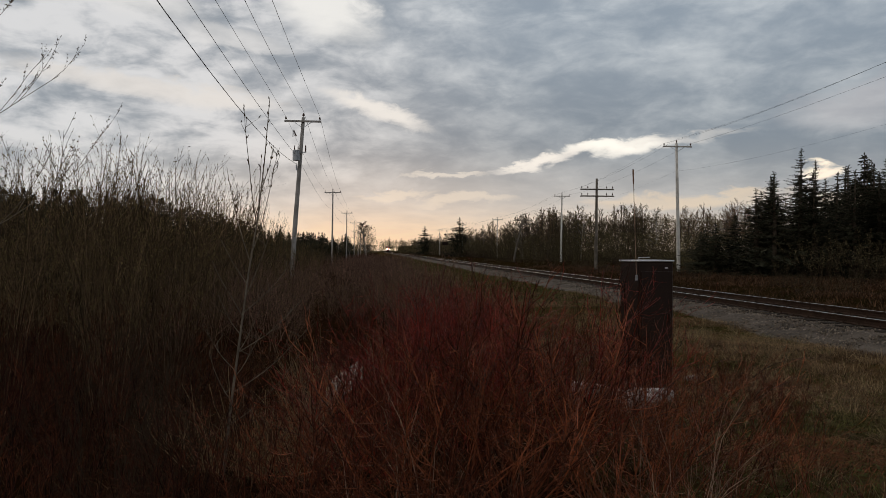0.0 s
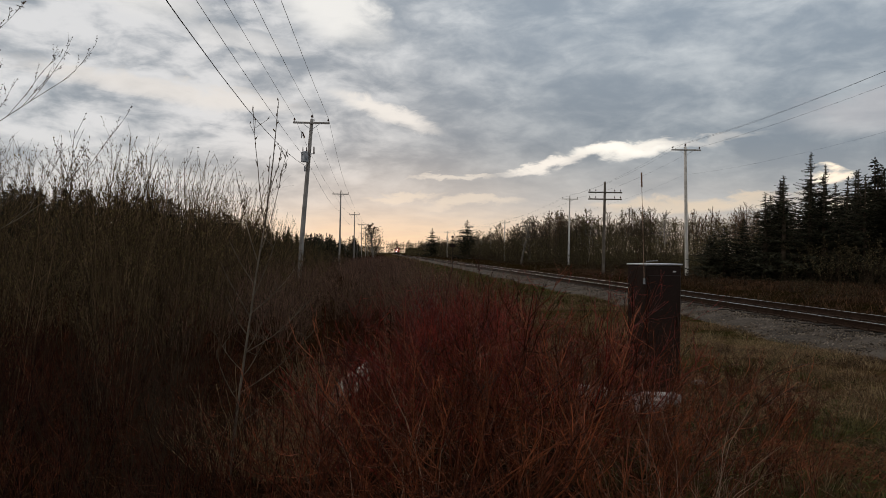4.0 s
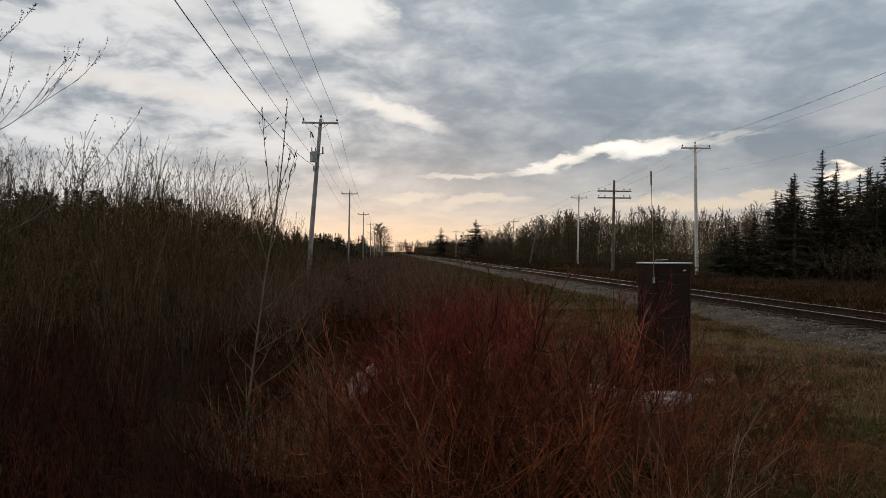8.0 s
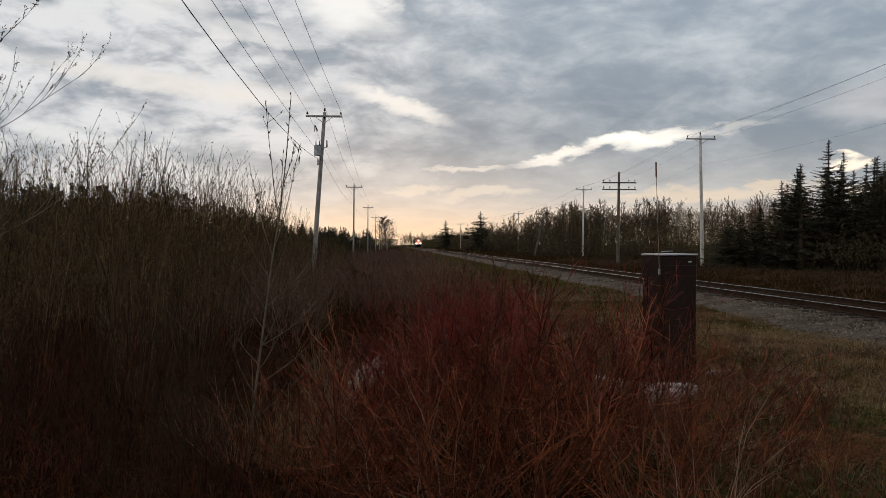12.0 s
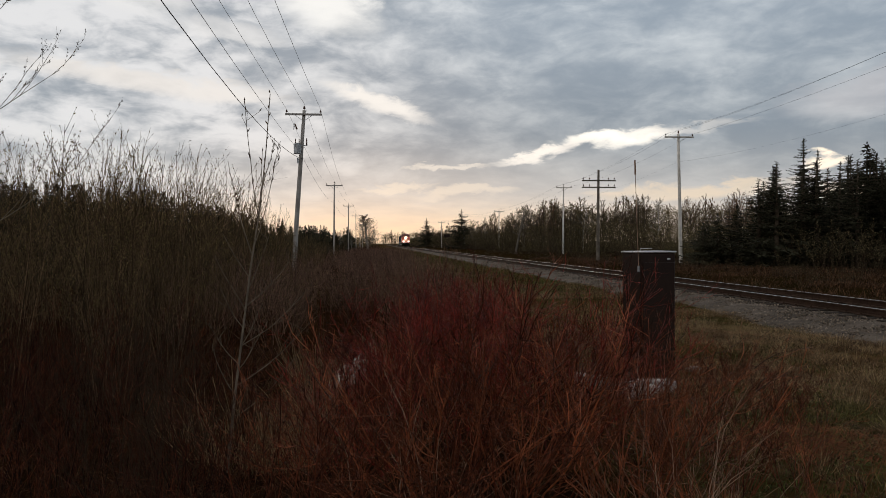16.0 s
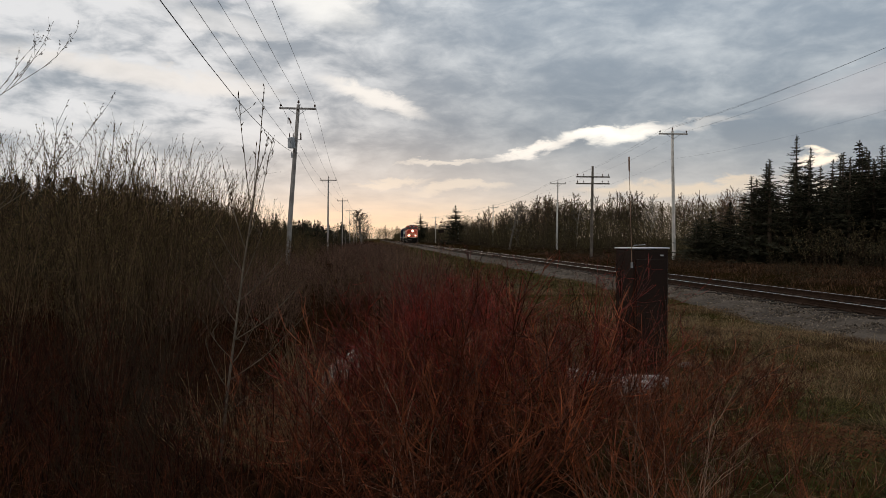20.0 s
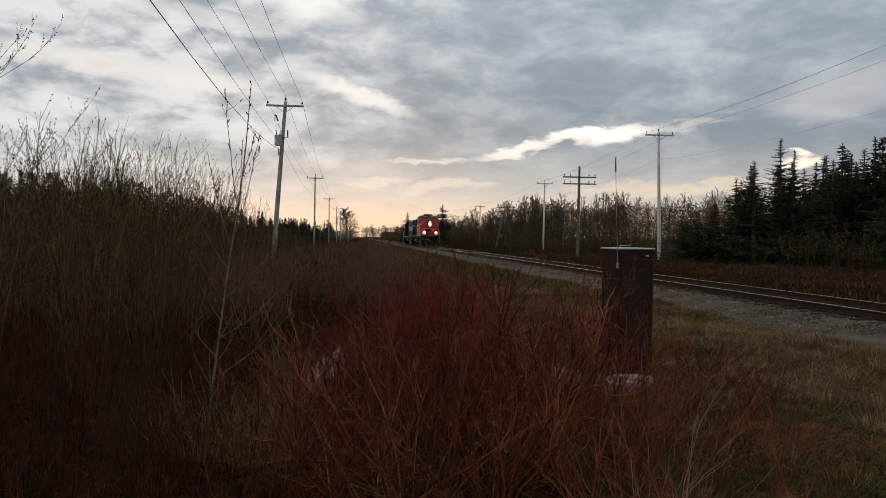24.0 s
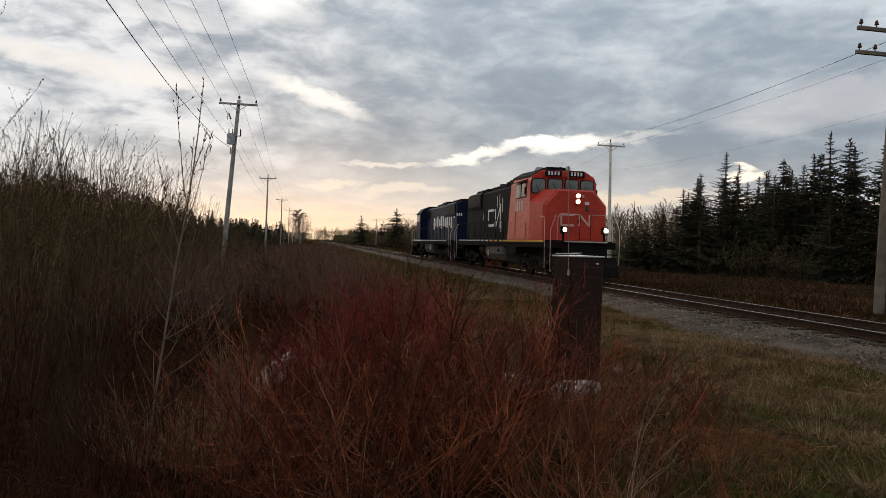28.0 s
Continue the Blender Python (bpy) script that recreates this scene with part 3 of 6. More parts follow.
def relay_cabinet():
    y, top, w, d_ = 8.3, 1.68, 0.525, 0.40
    c = thing("relay_cabinet", "dark brown steel relay cabinet with whip aerial on concrete", "cabinet", pose(3.49, y + 0.20, 0.0, 0, 0, 13.6))
    part("body", box((w, d_, top - 0.12), (0, 0, 0.10 + (top - 0.12) / 2), 0.012), c, mat=CABINET)
    part("roof", box((w + 0.025, d_ + 0.025, 0.020), (0, 0, top - 0.006), 0.006), c, "bare bright metal top", mat=CABINET_TOP)
    d = part("door", box((w - 0.05, 0.020, top - 0.24), (0, -d_ / 2 - 0.011, 0.82), 0.006), c, mat=CABINET)
    part("handle", box((0.025, 0.025, 0.13), (w / 2 - 0.08, -d_ / 2 - 0.032, 0.95), 0.006), d, mat=CABINET)
    for z in (0.35, 0.85, 1.35):
        part("hinge", rod((-w / 2 + 0.03, -d_ / 2 - 0.026, z), (-w / 2 + 0.03, -d_ / 2 - 0.026, z + 0.11), 0.010, seg=8), d, mat=CABINET)
    part("maker_plate", box((0.045, 0.006, 0.018), (0.14, -d_ / 2 - 0.024, 1.585)), d, "small pale metal plate", mat=CABINET_TOP)
    part("base_frame", box((w + 0.04, d_ + 0.04, 0.07), (0, 0, 0.085), 0.01), c, mat=CABINET)
    ax, ay = -w / 2 - 0.015, -d_ / 2 + 0.02
    a = part("aerial", rod((ax, ay, 1.48), (ax - 0.045, ay, 2.66), 0.0046, 0.0035, 6), c, "thin pale whip aerial", mat=OSIER_PALE)
    part("aerial_tip", rod((ax - 0.045, ay, 2.64), (ax - 0.05, ay, 2.82), 0.010, seg=8), a, mat=OSIER_PALE)
    part("aerial_mount", rod((ax, ay, 1.43), (ax, ay, 1.50), 0.015, seg=8), a, mat=STEEL)
    bm = rod((-w / 2 - 0.01, -d_ / 2, top), (-w / 2, -d_ / 2, top + 0.035), 0.004, seg=6)
    part("wire_bracket", rod((-w / 2, -d_ / 2, top + 0.035), (-w / 2 + 0.17, -d_ / 2, top + 0.04), 0.004, seg=6, bm=bm), c, "bent bright wire at the top edge", mat=CABINET_TOP)
    pad = new("concrete_pad", None)
    tagged(pad, "weathered concrete slab under the relay cabinet", "slab")
    pad.matrix_basis = pose(3.38, y + 0.14, 0.0, 0, 0, 13.6)
    part("slab", box((1.25, 0.85, 0.26), (-0.20, 0, -0.13), 0.02), pad, mat=OLD_TIMBER)
    for k, (sx, sy, sz, px, py, rz) in enumerate(((0.74, 0.15, 0.16, 3.02, 7.50, 6), (0.70, 0.14, 0.16, 2.62, 7.75, -32), (0.5, 0.14, 0.14, 2.85, 7.25, 12))):
        b = thing("timber_plank", "grey weathered timber lying before the cabinet", "plank", pose(px, py, ground_z(px, py) + 0.07, 2, 3, rz))
        part("board", box((sx, sy, sz), (0, 0, 0), 0.01), b, mat=OLD_TIMBER)
    st = thing("stone", "pale stone lying in the grass", "stone", pose(4.35, 9.0, ground_z(4.35, 9.0) + 0.02))
    bm = bmesh.new()
    bmesh.ops.create_icosphere(bm, subdivisions=2, radius=0.085)
    for v in bm.verts:
        v.co = Vector((v.co.x * 1.4, v.co.y, v.co.z * 0.6)) * (1 + 0.25 * noise.noise(v.co * 14))
    part("rock", bm, st, mat=CONCRETE)


relay_cabinet()


def lineside_sign():
    s = thing("lineside_sign", "thin dark lineside post with a small crossed board", "sign", pose(6.1, 59.0, 0.0))
    part("post", rod((0, 0, -0.2), (0, 0, 3.3), 0.028, 0.022, seg=8), s, mat=CABINET)
    part("board", box((0.50, 0.03, 0.26), (0, -0.045, 2.42), 0.005), s, mat=CABINET)
    part("upper_board", box((0.22, 0.03, 0.12), (0, -0.045, 3.18), 0.005), s, mat=CABINET)


lineside_sign()

# ---------- plants ----------


def shrub_meshes(seed, stems, height, spread, twigs, bark, bud_mat, bud_len, bud_r, buds, r0, lean=0.35, sub=0, bend=0.07, splay=0.42, cane=None):
    """One shrub: a fan of stems from one stool, side shoots, and buds or catkins."""
    rng = np.random.default_rng(seed)
    s, tw, b = Sticks(), Sticks(), Sticks()
    for i in range(stems):
        a, rad = rng.uniform(0, 2 * math.pi), spread * 0.22 * math.sqrt(rng.random())
        out = rng.uniform(0.02, lean)
        p = (rad * math.cos(a), rad * math.sin(a), -0.08)
        d = (math.cos(a) * out, math.sin(a) * out, 1.0)
        length = height * rng.uniform(0.55, 1.0)
        pts = curve_points(rng, p, d, length, 5, bend, 0.02)
        r = r0 * rng.uniform(0.6, 1.1)
        s.tube(pts, r, r * 0.25, 3)
        for k in range(twigs):
            f = rng.uniform(0.22, 0.97)
            j = min(int(f * 5), 4)
            q = pts[j] + (pts[j + 1] - pts[j]) * (f * 5 - j)
            ax = pts[j + 1] - pts[j]
            ax = ax / np.linalg.norm(ax)
            td = ax * 0.9 + rng.normal(0, splay, 3)
            tl = length * rng.uniform(0.08, 0.24) * (1.15 - 0.5 * f)
            tp = curve_points(rng, q, td, tl, 2, 0.12, 0.16)
            tw.tube(tp, r * 0.38, r * 0.16, 3)
            for _ in range(sub):
                h = rng.uniform(0.3, 0.95)
                sp = tp[0] + (tp[2] - tp[0]) * h
                tw.tube([sp, sp + (td / np.linalg.norm(td) * 0.8 + rng.normal(0, 0.5, 3)) * tl * 0.35], r * 0.22, r * 0.12, 3)
            for _ in range(buds):
                h = rng.uniform(0.25, 1.0)
                bp = tp[0] + (tp[2] - tp[0]) * h
                b.bud(bp, td + rng.normal(0, 0.5, 3) + np.array((0, 0, 0.6)), bud_len * rng.uniform(0.7, 1.3), bud_r)
        for _ in range(buds * 2):
            h = rng.uniform(0.55, 1.0)
            j = min(int(h * 5), 4)
            bp = pts[j] + (pts[j + 1] - pts[j]) * (h * 5 - j)
            b.bud(bp, rng.normal(0, 0.5, 3) + np.array((0, 0, 1.0)), bud_len * rng.uniform(0.8, 1.4), bud_r)
    return s.mesh("cane_fan", cane or bark, True), tw.mesh("twig_spray", bark, True), (b.mesh("bud_spray", bud_mat) if buds else None)


def shrub(name, label, category, meshes, at, size, rz, group, bud_name="catkin_spray"):
    t = thing(name, label, category, pose(at[0], at[1], ground_z(at[0], at[1]) - 0.02, 0, 0, rz), group)
    t.scale = size
    tagged(part("cane_fan", meshes[0], t), kind="stuff")
    tagged(part("twig_spray", meshes[1], t), kind="stuff")
    if meshes[2]:
        tagged(part(bud_name, meshes[2], t), kind="stuff")
    return t


def cane_meshes(seed, canes, height, bark, r0, lean, forks=8, twigs=5, bend=0.13):
    """The canes of one osier, each with its own forks and twigs: a mesh for every cane."""
    rng, made = np.random.default_rng(seed), []
    for i in range(canes):
        s = Sticks()
        a, out = rng.uniform(0, 2 * math.pi), lean * math.sqrt(rng.random())
        rad = 0.16 * math.sqrt(rng.random())
        length = height * rng.uniform(0.62, 1.0) * (1.0 + 0.18 * out)
        pts = curve_points(rng, (rad * math.cos(a), rad * math.sin(a), -0.06), (math.cos(a) * out, math.sin(a) * out, 1.0), length, 7, bend, 0.035)
        r = r0 * rng.uniform(0.65, 1.15)
        s.tube(pts, r, r * 0.20, 4)
        for k in range(forks):
            f = rng.uniform(0.18, 0.92)
            j = min(int(f * 7), 6)
            q = pts[j] + (pts[j + 1] - pts[j]) * (f * 7 - j)
            ax = (pts[j + 1] - pts[j]) / (length / 7)
            fl = length * rng.uniform(0.22, 0.42) * (1.1 - 0.55 * f)
            fork = curve_points(rng, q, ax * 0.9 + rng.normal(0, 0.55, 3), fl, 4, 0.16, 0.13)
            s.tube(fork, r * 0.44, r * 0.17, 3)
            for _ in range(twigs):
                g = rng.uniform(0.2, 1.0)
                h = min(int(g * 4), 3)
                w = fork[h] + (fork[h + 1] - fork[h]) * (g * 4 - h)
                td = (fork[h + 1] - fork[h]) / (fl / 4) + rng.normal(0, 0.70, 3)
                tw = curve_points(rng, w, td, fl * rng.uniform(0.20, 0.48), 2, 0.16, 0.16)
                s.tube(tw, r * 0.22, r * 0.11, 3)
                if rng.random() < 0.6:
                    e = curve_points(rng, tw[1], td + rng.normal(0, 0.6, 3), fl * rng.uniform(0.08, 0.2), 1, 0.1)
                    s.tube(e, r * 0.20, r * 0.12, 3)
        made.append(s.mesh("cane", bark, True))
    return made


def caned_shrub(name, label, meshes, at, h, rz, group, category="shrub"):
    t = thing(name, label, category, pose(at[0], at[1], ground_z(at[0], at[1]) - 0.02, 0, 0, rz), group)
    t.scale = (h, h, h)
    for me in meshes:
        part("cane", me, t)
    return t


def profile(v, steps):
    """Straight steps between (v, value) pairs."""
    return float(np.interp(v, [a for a, b in steps], [b for a, b in steps]))


# how high the thicket and the spruces behind it rise above the eye, by bearing in degrees: they fall towards the ditch
THICKET_RISE = ((-40, 0.150), (-27, 0.135), (-21, 0.150), (-17.5, 0.185), (-15.5, 0.140), (-12, 0.105), (-9.5, 0.070), (-7.5, 0.030), (-4, 0.010))
SPRUCE_RISE = ((-40, 0.074), (-18, 0.074), (-12, 0.050), (-8, 0.030), (-3, 0.020))


def plant_brush():
    rng = np.random.default_rng(21)
    willow = [shrub_meshes(100 + i, 22, 3.5, 1.6, 13, WILLOW, CATKIN, 0.036, 0.0075, 2, 0.0080, 0.26, sub=1, bend=0.07, splay=0.42) for i in range(5)]
    sparse = [shrub_meshes(150 + i, 15, 3.4, 1.5, 10, WILLOW, CATKIN, 0.050, 0.011, 2, 0.0105, 0.28, bend=0.07, splay=0.42) for i in range(3)]
    low = [shrub_meshes(200 + i, 34, 1.9, 1.8, 9, SCRUB_BARK, CATKIN, 0.03, 0.006, 1, 0.0062, 0.55, sub=2, bend=0.11, splay=0.55) for i in range(3)]
    scrub = [shrub_meshes(230 + i, 22, 1.9, 1.9, 9, SCRUB_BARK, CATKIN, 0.03, 0.007, 0, 0.0095, 0.6, sub=1, bend=0.12, splay=0.55) for i in range(3)]
    # near brush in the shade-coloured bark
    shade = [shrub_meshes(210 + i, 30, 1.9, 1.8, 9, SHADED_BARK, CATKIN, 0.03, 0.006, 0, 0.0062, 0.55, sub=2, bend=0.13, splay=0.60) for i in range(2)]
    dusky = [shrub_meshes(304 + i, 32, 1.75, 1.9, 9, DUSKY_BARK, BUD, 0.02, 0.004, 0, 0.0055, 0.60, sub=3, bend=0.10, splay=0.50, cane=SHADED_CANE) for i in range(2)]
    red = [cane_meshes(310 + i, 15, 1.75, OSIER, 0.0080, 0.80) for i in range(3)]
    tan = [cane_meshes(320 + i, 13, 1.75, OSIER_TAN, 0.0086, 0.85) for i in range(3)]
    dark = [cane_meshes(330 + i, 14, 1.75, DUSKY_BARK, 0.0092, 0.80) for i in range(2)]
    bare = [cane_meshes(335 + i, 7, 1.85, (DUSKY_BARK, OSIER_TAN)[i], 0.0088, 0.95, 7, 4, 0.13) for i in range(2)]
    dry = [cane_meshes(340 + i, 6, 1.2, OSIER_PALE, 0.0042, 1.5, 2, 1, 0.16) for i in range(3)]
    # tall willows along the brush side
    spots = []
    for _ in range(9000):
        y = 4.6 + 75 * rng.random() ** 1.7
        x = -2.7 - 0.012 * y - rng.random() ** 1.2 * (6 + 0.14 * y)
        if math.hypot(x, y) < 6.6 or (x > -3.4 and y < 7) or x < -0.78 * y - 2:
            continue
        gap = 0.50 + 0.022 * y
        if all((x - a) ** 2 + (y - b) ** 2 > gap * gap for a, b in spots):
            spots.append((x, y))
        if len(spots) >= 145:
            break
    for x, y in spots:
        top = EYE.z + math.hypot(x, y) * profile(math.degrees(math.atan2(x, y)), THICKET_RISE)
        k = min(top, 5.2) / 3.35 * rng.uniform(0.82, 1.04)
        shrub("willow_shrub", "bare grey-brown willow shrub with opening catkins", "shrub", sparse[rng.integers(3)] if y > 17 else willow[rng.integers(5)], (x, y), (k * 1.1, k * 1.1, k), rng.uniform(0, 360), "willow thicket")
    # lower brown brush, near the camera and far along the ditch
    spots = []
    for _ in range(6000):
        if rng.random() < 0.45:
            y = 3.4 + 6.5 * rng.random()
            x = -0.1 - 0.16 * y - rng.random() * (0.62 * y)
            h = rng.uniform(0.42, 0.95) * (1.0 if x < -0.3 * y else 0.85)
        else:
            y = 12 + 110 * rng.random() ** 1.5
            x = rng.uniform(-4.5, min(1.3 + 0.03 * y, 4.6))
            h = rng.uniform(0.62, 1.05)
            if -1.5 < x < 0.5 and y < 19:
                continue
        gap = 0.40 + 0.014 * y
        if math.hypot(x, y) > 3.2 and all((x - a) ** 2 + (y - b) ** 2 > gap * gap for a, b, _ in spots):
            spots.append((x, y, h))
        if len(spots) >= 230:
            break
    for x, y, h in spots:
        near = y < 10
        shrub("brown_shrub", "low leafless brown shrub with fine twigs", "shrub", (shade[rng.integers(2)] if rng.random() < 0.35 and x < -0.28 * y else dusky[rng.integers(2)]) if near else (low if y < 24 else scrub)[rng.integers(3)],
              (x, y), (h * (1.2 if not near else 1.0), h * (1.2 if not near else 1.0), h), rng.uniform(0, 360), "low brush", "bud_spray")
    # red osier in front of the camera: crimson crowns at the back, browner canes nearer and to the verge
    for x, y, h in ((0.55, 5.0, 0.96), (1.05, 4.9, 0.94), (0.15, 4.3, 0.84), (0.75, 5.9, 1.00), (1.5, 5.5, 0.98), (1.75, 5.9, 0.88), (1.2, 5.3, 1.00), (-0.3, 4.6, 0.74), (0.75, 3.9, 0.78),
                    (1.4, 3.9, 0.72), (1.9, 4.6, 0.70), (2.3, 5.4, 0.42), (1.9, 3.6, 0.52), (0.1, 3.4, 0.64), (2.5, 4.5, 0.46), (-0.5, 3.8, 0.66), (0.2, 5.4, 0.86),
                    (1.3, 6.6, 0.90), (0.5, 6.8, 0.88), (1.8, 6.6, 0.62), (1.0, 7.6, 0.84), (1.7, 7.4, 0.70), (0.35, 8.0, 0.74), (2.6, 3.7, 0.40), (1.2, 9.0, 0.78), (0.75, 10.0, 0.76),
                    (1.6, 9.0, 0.80), (1.9, 9.8, 0.78), (1.4, 10.5, 0.82), (1.7, 11.6, 0.80), (1.1, 11.2, 0.82), (0.9, 12.4, 0.82), (1.7, 12.8, 0.76), (1.0, 6.3, 0.98), (1.35, 8.2, 0.84),
                    (-0.3, 7.7, 0.66), (-0.1, 8.5, 0.64), (-0.5, 8.3, 0.60), (0.05, 9.5, 0.62), (-0.35, 9.4, 0.56), (-0.25, 6.1, 0.74), (-0.05, 7.2, 0.66), (-0.55, 5.4, 0.70), (-0.5, 7.4, 0.58), (0.0, 8.8, 0.60), (2.05, 6.9, 0.66), (2.2, 5.9, 0.60), (2.3, 4.9, 0.56), (0.95, 8.5, 0.82), (0.7, 9.3, 0.80)):
        kind = red if y > 7.2 or (x < 1.6 and y > 5.6) else (red, tan, tan, dark)[rng.integers(4)] if y > 4.5 else (tan, dark, dark)[rng.integers(3)]
        label = "crimson-stemmed leafless osier shrub" if kind is red else "brownish-red leafless osier shrub with fine forked canes" if kind is tan else "dusky leafless osier shrub with forked canes"
        caned_shrub("red_osier", label, kind[rng.integers(len(kind))], (x, y), h, rng.uniform(0, 360), "red osiers")
    for x, y, h in ((3.05, 6.2, 0.55), (2.85, 5.3, 0.60), (3.3, 5.9, 0.46), (2.45, 5.4, 0.74), (2.55, 6.7, 0.72), (1.9, 5.2, 0.90), (1.2, 4.6, 0.90), (0.4, 4.4, 0.88), (3.45, 5.2, 0.40), (2.9, 4.5, 0.50),
                    (-0.35, 5.9, 0.80), (-0.15, 6.9, 0.72), (-0.8, 6.3, 0.74), (0.05, 5.2, 0.90), (2.2, 7.4, 0.86), (1.75, 6.1, 1.06), (2.75, 7.2, 0.70), (0.9, 4.2, 0.92), (1.6, 4.3, 0.84), (2.05, 8.0, 0.84)):
        caned_shrub("red_osier", "thin open osier shrub with few dark canes", bare[rng.integers(2)], (x, y), h, rng.uniform(0, 360), "red osiers")
    for x, y, h in ((3.9, 7.2, 0.40), (4.2, 7.8, 0.36), (3.6, 6.6, 0.44), (4.0, 6.3, 0.38), (4.4, 7.0, 0.34), (3.3, 6.9, 0.42), (4.1, 8.6, 0.34), (4.5, 8.2, 0.30), (3.7, 5.9, 0.36)):
        caned_shrub("red_osier", "low dusky osier sprouts beside the cabinet", (bare if h > 0.39 else dark)[rng.integers(2)], (x, y), h, rng.uniform(0, 360), "red osiers")
    for i in range(16):
        y = rng.uniform(6.4, 11.0)
        caned_shrub("dry_stalk_clump", "pale pinkish dead stalks standing in the wet ditch", dry[rng.integers(3)], (-0.035 * y + rng.uniform(-0.35, 0.45), y), rng.uniform(0.75, 1.05), rng.uniform(0, 360), "dry stalks", "weeds")
    for i in range(28):
        y = rng.uniform(3.3, 7.0)
        x = rng.uniform(-0.02 * y, 0.60 * y)
        if x < 3.0 or y < 5:
            caned_shrub("dry_stalk_clump", "few pale dry arching stalks among the brush", dry[rng.integers(3)], (x, y), rng.uniform(0.5, 0.95), rng.uniform(0, 360), "dry stalks", "weeds")


plant_brush()


def bare_tree(seed, height, r0, first, limbs, bark, bud_mat, bud=(0.03, 0.006), buds=5, reach=0.45, twigs=6, depth=2, fine=0.0016, rise=(0.6, 1.4)):
    """A leafless tree or sapling: tapered trunk, limbs, twigs and buds."""
    rng = np.random.default_rng(seed)
    t, s, b = Sticks(), Sticks(), Sticks()
    trunk = curve_points(rng, (0, 0, -0.15), (rng.normal(0, 0.04), rng.normal(0, 0.04), 1), height + 0.15, 9, 0.035, 0.02)
    t.tube(trunk, r0, r0 * 0.12, 7)
    for i in range(limbs):
        f = first + (0.97 - first) * (i + rng.random()) / limbs
        j = min(int(f * 9), 8)
        q = trunk[j] + (trunk[j + 1] - trunk[j]) * (f * 9 - j)
        a = i * 2.4 + rng.normal(0, 0.5)
        d = np.array((math.cos(a), math.sin(a), rng.uniform(*rise)))
        length = height * reach * (1.15 - f) * rng.uniform(0.7, 1.2)
        limb = curve_points(rng, q, d, length, 5, 0.10, 0.10)
        r = r0 * 0.42 * (1.1 - f)
        s.tube(limb, max(r, fine * 3), max(r * 0.2, fine * 1.4), 4)
        for k in range(twigs):
            g = rng.uniform(0.25, 1.0)
            h = min(int(g * 5), 4)
            p = limb[h] + (limb[h + 1] - limb[h]) * (g * 5 - h)
            td = (limb[h + 1] - limb[h]) / (np.linalg.norm(limb[h + 1] - limb[h]) + 1e-9) + rng.normal(0, 0.55, 3)
            tl = length * rng.uniform(0.15, 0.4)
            tw = curve_points(rng, p, td, tl, 2, 0.14, 0.10)
            s.tube(tw, max(r * 0.3, fine * 1.6), fine, 3)
            if depth:
                for _ in range(depth):
                    u = rng.integers(1, 3)
                    tp = curve_points(rng, tw[u], td + rng.normal(0, 0.7, 3), tl * 0.5, 1, 0.15, 0.08)
                    s.tube(tp, max(r * 0.18, fine * 1.2), fine * 0.8, 3)
                    for _ in range(max(1, buds // 2)):
                        b.bud(tp[0] + (tp[1] - tp[0]) * rng.random(), td + rng.normal(0, 0.6, 3), bud[0] * rng.uniform(0.7, 1.3), bud[1])
            for _ in range(buds):
                b.bud(tw[0] + (tw[2] - tw[0]) * rng.random(), td + rng.normal(0, 0.5, 3), bud[0] * rng.uniform(0.7, 1.3), bud[1])
    return t.mesh("trunk", bark, True), s.mesh("branchwork", bark, True), b.mesh("bud_spray", bud_mat)


def plant(name, label, category, meshes, m, group="", size=1.0, wide=None, names=("trunk", "branchwork", "bud_spray")):
    t = thing(name, label, category, m, group)
    t.scale = (size * (wide or 1), size * (wide or 1), size)
    for n_, me in zip(names, meshes):
        tagged(part(n_, me, t), kind="stuff" if n_ == "bud_spray" else "")
    return t


